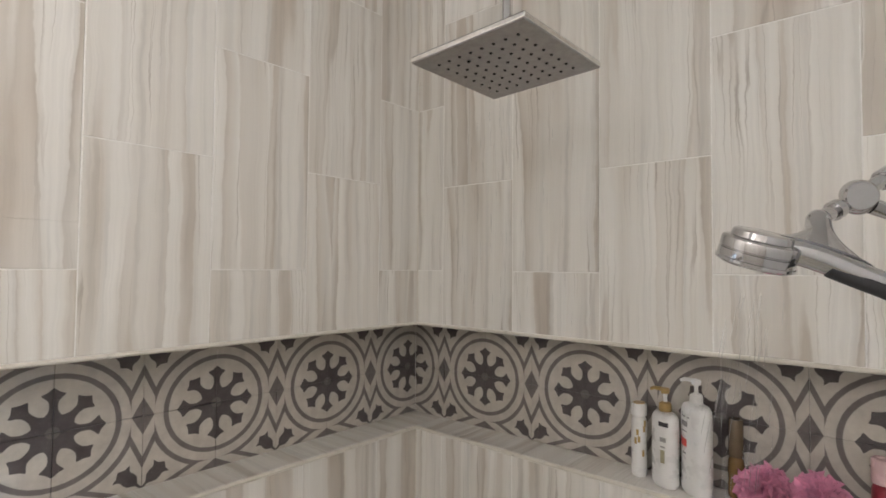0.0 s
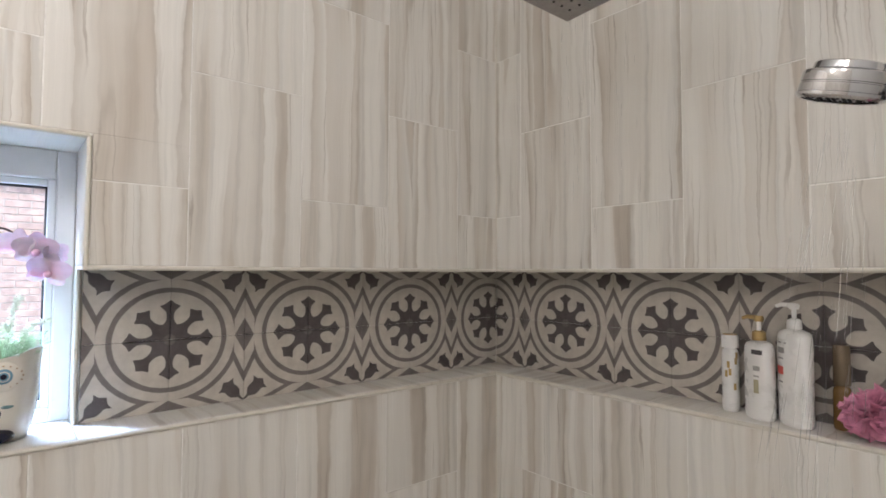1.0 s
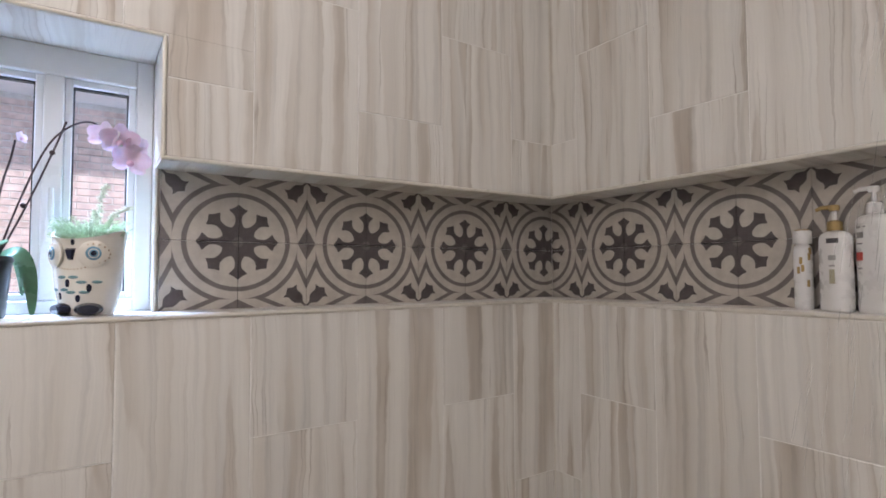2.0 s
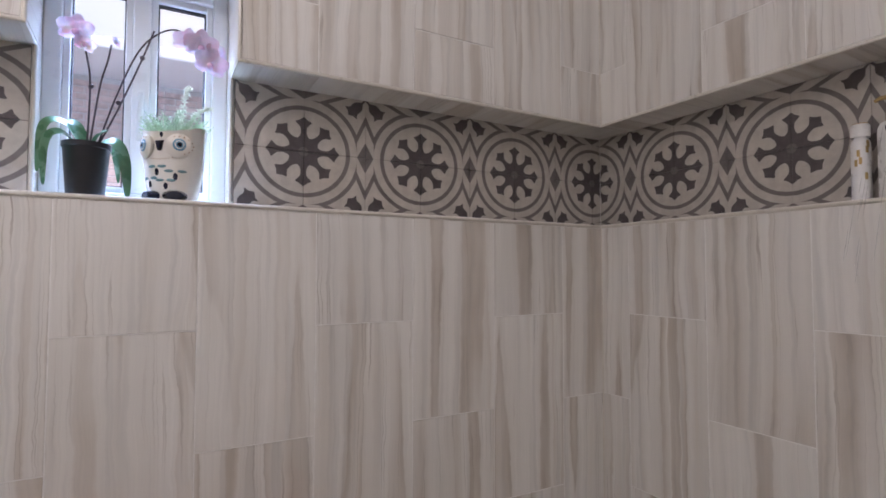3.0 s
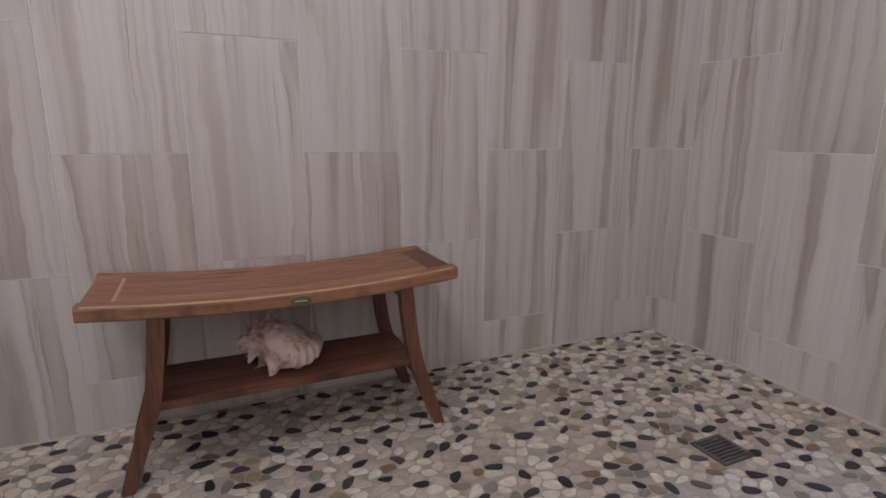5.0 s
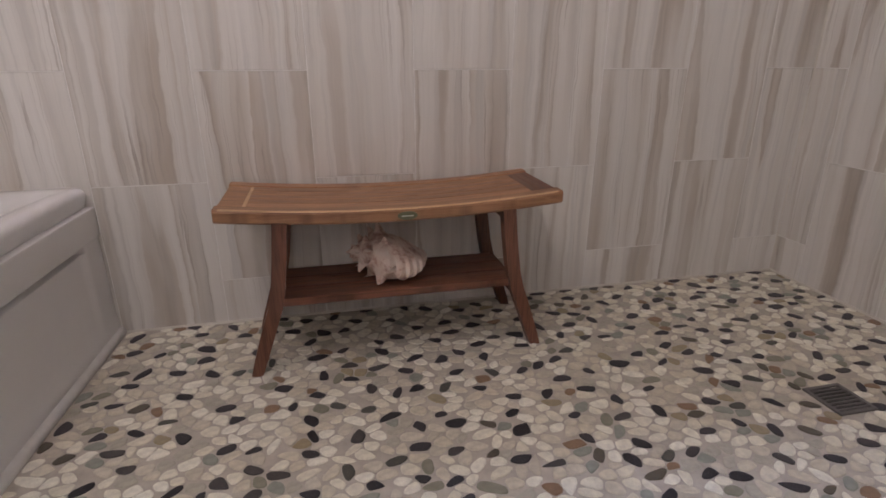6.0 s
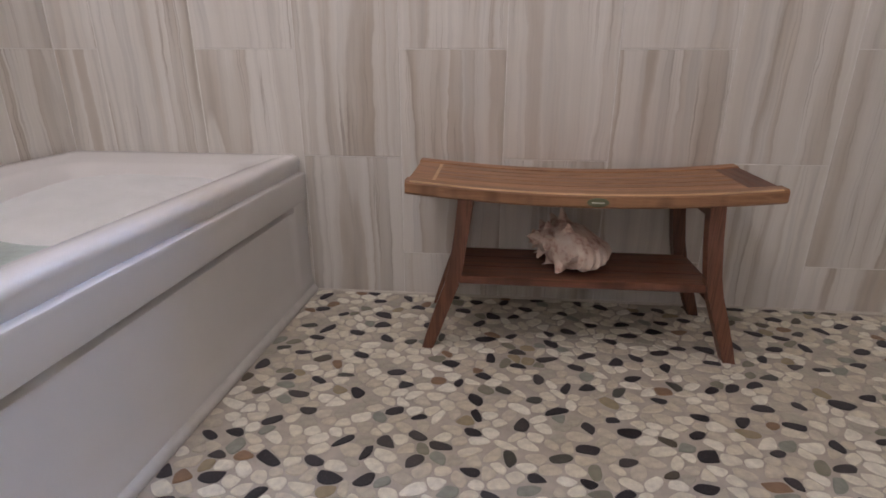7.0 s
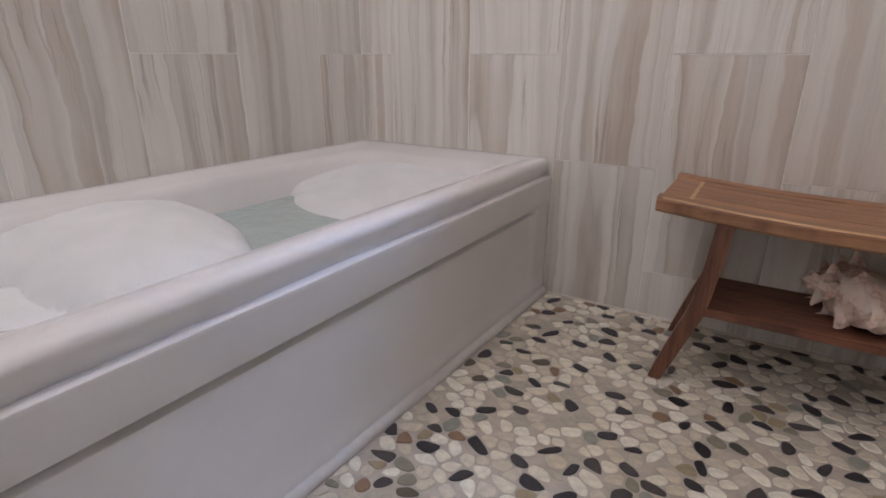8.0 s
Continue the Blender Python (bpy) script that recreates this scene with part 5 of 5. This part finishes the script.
def build_orchid():
    t = thing("orchid", pose(-1.688, 0.118, SHELF), "pink orchid with arching dark stems in a black pot", "plant")
    pot = part("pot", lathe(bmesh.new(), [(0.0, 0.0), (0.040, 0.0), (0.042, 0.004), (0.052, 0.128), (0.0545, 0.130), (0.0545, 0.142), (0.0505, 0.142), (0.049, 0.125), (0.0, 0.122)], 36), BLACKPOT, t, "black plastic pot", True)
    part("bark", lathe(bmesh.new(), [(0.0, 0.130), (0.049, 0.126)], 24), SOIL, t)
    for pts, w in (([(-0.01, 0, 0.13), (-0.045, -0.01, 0.185), (-0.085, -0.02, 0.175), (-0.096, -0.025, 0.060)], 0.029),
                   ([(-0.01, 0, 0.13), (-0.05, -0.035, 0.158), (-0.078, -0.045, 0.13), (-0.080, -0.05, 0.025)], 0.027),
                   ([(0.01, 0, 0.13), (0.025, -0.015, 0.165), (0.045, -0.03, 0.176)], 0.022),
                   ([(0.0, 0, 0.13), (-0.025, 0.01, 0.19), (-0.05, 0.015, 0.20)], 0.024),
                   ([(0.015, 0, 0.13), (0.058, -0.015, 0.150), (0.082, -0.022, 0.10), (0.092, -0.028, 0.006)], 0.033),
                   ([(0.015, 0.01, 0.13), (0.055, 0.01, 0.13), (0.070, 0.01, 0.05)], 0.025)):
        b = bmesh.new()
        leaf_blade(b, pts, w * 0.62, 0.6 if pts[-1][0] < 0 else -0.6)
        part("leaf", b, GREEN, t, smooth=True)
    stems = [[(0.0, 0.0, 0.13), (0.002, 0.02, 0.30), (-0.008, 0.03, 0.38), (-0.020, 0.02, 0.435)],
             [(0.005, 0.0, 0.13), (0.022, 0.03, 0.30), (0.038, 0.04, 0.38), (0.045, 0.04, 0.425)],
             [(0.02, 0.0, 0.13), (0.07, 0.02, 0.26), (0.118, 0.035, 0.40), (0.145, 0.04, 0.485)],
             [(0.02, 0.0, 0.13), (0.060, 0.02, 0.28), (0.105, 0.035, 0.41), (0.150, 0.015, 0.465), (0.20, -0.015, 0.478), (0.250, -0.045, 0.435)]]
    for s in stems:
        part("stem", tube(bmesh.new(), curve_points(s, 8), 0.0024, 8), STEM, t, smooth=True)
    for p in ((0.004, 0.022, 0.30), (0.066, 0.02, 0.265), (0.118, 0.036, 0.402)):
        part("clip", ball(bmesh.new(), p, 0.0065, u=10, v=8), STEM, t)
    heart = plain("orchid_heart", (0.80, 0.52, 0.72), 0.5)
    rng = random.Random(4)
    flowers = [((-0.028, -0.002, 0.430), (-0.2, -1, 0.0), 0.042), ((-0.012, 0.0, 0.400), (0.4, -1, -0.1), 0.026), ((0.258, -0.055, 0.430), (-0.1, -1, -0.2), 0.044), ((0.225, -0.040, 0.440), (-0.5, -1, 0.1), 0.038),
               ((0.280, -0.065, 0.380), (0.1, -1, -0.1), 0.044), ((0.055, 0.035, 0.430), (0.8, -0.6, 0.2), 0.017), ((0.290, -0.050, 0.420), (0.6, -0.8, 0.0), 0.034)]
    for c, d, r in flowers:
        m = Matrix.Translation(c) @ Vector(d).normalized().to_track_quat("Z", "Y").to_matrix().to_4x4() @ pose(0, 0, 0, 0, 0, rng.uniform(-15, 15))
        b = bmesh.new()
        for k, (ang, ln, w) in enumerate(((90, 1.0, 0.42), (210, 0.95, 0.38), (330, 0.95, 0.38), (20, 1.05, 0.52), (160, 1.05, 0.52))):
            ca, sa = math.cos(radians(ang)), math.sin(radians(ang))
            mid = []
            for i in range(7):
                f = i / 6
                wd = r * w * math.sin(math.pi * (0.08 + 0.88 * f)) ** 0.7
                z = r * (0.25 * f * f - (0.06 if k < 3 else 0.0))
                for s in (-1, 0, 1):
                    px, py = r * ln * f, s * wd
                    mid.append(b.verts.new((px * ca - py * sa, px * sa + py * ca, z + abs(s) * 0.08 * r + 0.03 * r * math.sin(9 * f + s + k))))
            for i in range(6):
                for s in range(2):
                    q = i * 3 + s
                    b.faces.new((mid[q], mid[q + 1], mid[q + 4], mid[q + 3]))
        bmesh.ops.solidify(b, geom=b.faces, thickness=0.0008)
        bmesh.ops.transform(b, matrix=m, verts=b.verts)
        fl = part("flower", b, PETAL, t, "pale pink orchid blossom", True)
        b = ball(bmesh.new(), (0, -0.12 * r, 0.18 * r), 0.20 * r, sz=1.3, u=10, v=8)
        bmesh.ops.transform(b, matrix=m, verts=b.verts)
        part("lip", b, heart, fl, smooth=True)
    return t

build_orchid()


# ---------- pieces: wall tiles, niche tiles, pebbles ----------
GAP, PITCH, ROW = 0.003, 0.308, 0.62
tile_meshes = {}

def tile_mesh(rects, name, mat, thick=0.0078, chamfer=0.0011):
    key = (name, tuple(tuple(round(v, 4) for v in r) for r in rects))
    if key in tile_meshes:
        return tile_meshes[key]
    verts, faces = [], []
    for x0, x1, z0, z1 in rects:
        n = len(verts)
        c = chamfer
        for y, e in ((thick, 0.0), (c, 0.0), (0.0, c)):
            verts += [(x0 + e, y, z0 + e), (x1 - e, y, z0 + e), (x1 - e, y, z1 - e), (x0 + e, y, z1 - e)]
        for k in (0, 4):
            for i in range(4):
                j = (i + 1) % 4
                faces.append((n + k + i, n + k + j, n + k + 4 + j, n + k + 4 + i))
        faces.append((n + 8, n + 9, n + 10, n + 11))
    me = bpy.data.meshes.new(name)
    me.from_pydata(verts, [], faces)
    me.materials.append(mat)
    tile_meshes[key] = me
    return me

def cut(rects, hole):
    """What is left of rectangles when a hole is taken out."""
    hx0, hx1, hz0, hz1 = hole
    out = []
    for x0, x1, z0, z1 in rects:
        if x1 <= hx0 or x0 >= hx1 or z1 <= hz0 or z0 >= hz1:
            out.append((x0, x1, z0, z1))
            continue
        if z0 < hz0:
            out.append((x0, x1, z0, hz0))
        if z1 > hz1:
            out.append((x0, x1, hz1, z1))
        a, b = max(z0, hz0), min(z1, hz1)
        if x0 < hx0:
            out.append((x0, hx0, a, b))
        if x1 > hx1:
            out.append((hx1, x1, a, b))
    return [r for r in out if r[1] - r[0] > 0.004 and r[3] - r[2] > 0.004]

lay = random.Random(9)

def lay_tiles(parent, seams, odd_first, holes, m):
    """Tiles upright in columns, every second column half a tile higher."""
    for k, (x0, x1) in enumerate(zip(seams, seams[1:])):
        start = 0.146 if (k % 2 == 0) == odd_first else -0.164
        z = start - ROW
        while z < CEILING:
            z0, z1 = max(z, 0.0), min(z + ROW, CEILING)
            z += ROW
            # no thin strips beside the niche: the tile runs on to its edge
            if holes and 0.0 < holes[0][2] - z1 < 0.03:
                z1 = holes[0][2] + GAP / 2
            if holes and 0.0 < holes[0][2] - z0 < 0.03:
                z0 = holes[0][2]
            if holes and 0.0 < z0 - holes[0][3] < 0.03:
                z0 = holes[0][3] - GAP / 2
            if holes and 0.0 < z1 - holes[0][3] < 0.03:
                z1 = holes[0][3]
            if z1 - z0 < 0.01:
                continue
            g = GAP / 2
            groups = [[(x0 + g, x1 - g, z0 + g, z1 - g)]]
            # the niche parts a tile into one piece above and one below
            pieces = cut(groups[0], holes[0]) if holes else groups[0]
            groups = [[p for p in pieces if p[3] <= SILL + 0.02], [p for p in pieces if p[3] > SILL + 0.02]] if holes else [pieces]
            for rects in groups:
                for h in holes[1:]:
                    rects = cut(rects, h)
                if not rects:
                    continue
                cx, cz = (x0 + x1) / 2, (z0 + z1) / 2
                me = tile_mesh([(a - cx, b - cx, c - cz, d - cz) for a, b, c, d in rects], "tile", TILE)
                ob = new("tile", me)
                ob.parent = parent
                ob.matrix_world = m @ pose(cx, lay.uniform(-0.0006, 0.0), cz, lay.uniform(-0.05, 0.05), 0, lay.uniform(-0.10, 0.10))

NICHE_Z = (SILL - 0.008, LIP + 0.011)
seams_n = [0.0, -0.20] + [-0.20 - PITCH * k for k in range(1, 10)] + [WEST]
seams_n = sorted(seams_n)
lay_tiles(wall_north, seams_n, (len(seams_n) - 2) % 2 == 0, [(-9, 9, *NICHE_Z), (WIN0 - 0.011, WIN1 + 0.011, 1.0 + 0.4, WIN_TOP + 0.011)], Matrix.Identity(4))
seams_e = [0.0, 0.13] + [0.13 + PITCH * k for k in range(1, 9)] + [-SOUTH]
lay_tiles(wall_east, seams_e, True, [(-9, 9, *NICHE_Z)], pose(0, 0, 0, 0, 0, -90))
seams_w = sorted([0.0, -0.20] + [-0.20 - PITCH * k for k in range(1, 9)] + [SOUTH])
lay_tiles(wall_west, seams_w, (len(seams_w) - 2) % 2 == 0, [], pose(WEST, 0, 0, 0, 0, 90 - WEST_TURN))

SIDE, MIDZ = 0.2047, 1.604
def lay_cement(parent, lo, hi, phase, m):
    """Patterned tiles in two rows; each object's origin is its flower's centre."""
    k0 = math.floor((lo - phase) / (2 * SIDE)) - 1
    k1 = math.ceil((hi - phase) / (2 * SIDE)) + 1
    for k in range(k0, k1 + 1):
        c = phase + 2 * SIDE * k
        for sx in (-1, 1):
            a, b = (c - SIDE, c) if sx < 0 else (c, c + SIDE)
            a, b = max(a, lo), min(b, hi)
            if b - a < 0.006:
                continue
            for z0, z1 in ((SILL + 0.004, MIDZ), (MIDZ, LIP + 0.001)):
                g = 0.0006
                me = tile_mesh([(a - c + g, b - c - g, z0 - MIDZ + g, z1 - MIDZ - g)], "patterned_tile", CEMENT, 0.0085, 0.0007)
                ob = new("patterned_tile", me)
                ob.parent = parent
                ob.matrix_world = m @ pose(c, 0, MIDZ)

lay_cement(wall_north, WIN1 + 0.012, DEEP, 0.102, pose(0, DEEP, 0))
lay_cement(wall_north, WEST, WIN0 - 0.012, 0.102, pose(0, DEEP, 0))
lay_cement(wall_east, -DEEP, -SOUTH, 0.217, pose(DEEP, 0, 0, 0, 0, -90))


def build_pebbles():
    """Flat river stones: each one fills its share of the floor between its neighbours, with rounded corners and a low dome."""
    rng = random.Random(21)
    x0, x1, y0, y1 = WEST - 0.19, -0.008, SOUTH + 0.006, -0.008
    front_line = lambda y: FRONT + 0.022 + 0.042 * y
    step, rise = 0.0445, 0.0300
    sites = []
    ny = int((y1 - y0) / rise)
    for j in range(ny + 1):
        for i in range(int((x1 - x0) / step) + 1):
            x = x0 + (i + (0.5 if j % 2 else 0.0)) * step + rng.uniform(-0.36, 0.36) * step
            y = y0 + j * rise + rng.uniform(-0.40, 0.40) * rise
            if x0 < x < x1 and y0 < y < y1 and (x > front_line(y) or (y < -1.58 and x > WEST + 0.075 * y + 0.035)) and max(abs(x + 0.51), abs(y + 0.77)) > 0.06:
                a = rng.gauss(0.0, 0.62)
                sites.append((x, y, a, rng.uniform(0.023, 0.038), rng.uniform(0.0105, 0.0170)))
    cells = {}
    c = 0.06
    for n, s in enumerate(sites):
        cells.setdefault((int(s[0] // c), int(s[1] // c)), []).append(n)
    def extent(s, dx, dy):
        ca, sa = math.cos(s[2]), math.sin(s[2])
        u, v = dx * ca + dy * sa, -dx * sa + dy * ca
        return math.hypot(s[3] * u, s[4] * v)
    stones = []
    for n, s in enumerate(sites):
        poly = [(-0.05, -0.05), (0.05, -0.05), (0.05, 0.05), (-0.05, 0.05)]
        left = front_line(s[1]) if s[1] > -1.6 and s[0] > front_line(s[1]) else x0
        poly = [(min(max(px, left - s[0]), x1 - s[0]), min(max(py, y0 - s[1]), y1 - s[1])) for px, py in poly]
        ci, cj = int(s[0] // c), int(s[1] // c)
        planes = []
        for i in (-1, 0, 1):
            for j in (-1, 0, 1):
                for k in cells.get((ci + i, cj + j), ()):
                    if k == n:
                        continue
                    o = sites[k]
                    dx, dy = o[0] - s[0], o[1] - s[1]
                    d = math.hypot(dx, dy)
                    if d > 0.095 or d < 1e-6:
                        continue
                    dx, dy = dx / d, dy / d
                    ea, eb = extent(s, dx, dy), extent(o, dx, dy)
                    planes.append((dx, dy, d * ea / (ea + eb) - 0.0012))
        # no stone is longer than its own oval
        for k in range(18):
            a = 2 * math.pi * k / 18
            dx, dy = math.cos(a), math.sin(a)
            planes.append((dx, dy, extent(s, dx, dy) * 1.10))
        for dx, dy, lim in planes:
            out = []
            for (ax, ay), (bx, by) in zip(poly, poly[1:] + poly[:1]):
                da, db = ax * dx + ay * dy - lim, bx * dx + by * dy - lim
                if da <= 0:
                    out.append((ax, ay))
                if da * db < 0:
                    t = da / (da - db)
                    out.append((ax + (bx - ax) * t, ay + (by - ay) * t))
            poly = out
            if len(poly) < 3:
                break
        if len(poly) < 3:
            continue
        clean = [p for p, q in zip(poly, poly[1:] + poly[:1]) if math.hypot(p[0] - q[0], p[1] - q[1]) > 0.0035]
        if len(clean) < 3:
            continue
        cut_p = []
        for p, q in zip(clean, clean[1:] + clean[:1]):
            cut_p += [(p[0] * 0.74 + q[0] * 0.26, p[1] * 0.74 + q[1] * 0.26), (p[0] * 0.26 + q[0] * 0.74, p[1] * 0.26 + q[1] * 0.74)]
        cut_p = [(p[0] * w + q[0] * (1 - w), p[1] * w + q[1] * (1 - w)) for p, q in zip(cut_p, cut_p[1:] + cut_p[:1]) for w in (0.72, 0.28)]
        area = 0.5 * abs(sum(p[0] * q[1] - q[0] * p[1] for p, q in zip(cut_p, cut_p[1:] + cut_p[:1])))
        if area < 0.00012:
            continue
        stones.append((s[0], s[1], cut_p, rng.uniform(0.0, 0.0006)))
    return stones

def stone_mesh(poly, lift):
    n = len(poly)
    verts, faces = [], []
    for scale, z in ((1.0, -0.003), (0.985, 0.0004), (0.88, 0.0014 + lift)):
        verts += [(px * scale, py * scale, z) for px, py in poly]
    for k in range(2):
        for i in range(n):
            j = (i + 1) % n
            faces.append((k * n + i, k * n + j, (k + 1) * n + j, (k + 1) * n + i))
    faces.append(tuple(range(2 * n, 3 * n)))
    return verts, faces

stones = build_pebbles()
# dark stones are strewn evenly, hardly ever side by side
order = list(range(len(stones)))
random.Random(31).shuffle(order)
dark, spots = set(), {}

def slender(poly):
    area = 0.5 * abs(sum(p[0] * q[1] - q[0] * p[1] for p, q in zip(poly, poly[1:] + poly[:1])))
    length = max(math.hypot(p[0] - q[0], p[1] - q[1]) for p in poly for q in poly)
    return length * length > 2.05 * area and area > 0.00045

for n in order:
    if len(dark) > 0.175 * len(stones):
        break
    if not slender(stones[n][2]):
        continue
    x, y = stones[n][0], stones[n][1]
    key = (int(x // 0.06), int(y // 0.06))
    near = [q for i in (-1, 0, 1) for j in (-1, 0, 1) for q in spots.get((key[0] + i, key[1] + j), ())]
    if all(math.hypot(x - q[0], y - q[1]) > 0.056 for q in near):
        dark.add(n)
        spots.setdefault(key, []).append((x, y))
picked = 0
fields = {True: ([], []), False: ([], [])}
for n, s in enumerate(stones):
    v, f = stone_mesh(s[2], s[3])
    if picked < 300 and -2.3 < s[0] < -1.35 and -0.78 < s[1] < -0.38:
        picked += 1
        me = bpy.data.meshes.new("pebble")
        me.from_pydata(v, [], f)
        me.materials.append(DARK_STONE if n in dark else PALE_STONE)
        ob = new("pebble", me)
        ob.parent = floor
        ob.location = (s[0], s[1], 0)
    else:
        fv, ff = fields[n in dark]
        k = len(fv)
        fv += [(a + s[0], b + s[1], c) for a, b, c in v]
        ff += [tuple(i + k for i in q) for q in f]
for is_dark, (fv, ff) in fields.items():
    me = bpy.data.meshes.new("pebble_field")
    me.from_pydata(fv, [], ff)
    me.materials.append(DARK_FIELD if is_dark else PALE_FIELD)
    field = new("pebble_field", me)
    field.parent = floor
    tagged(field, kind="stuff")
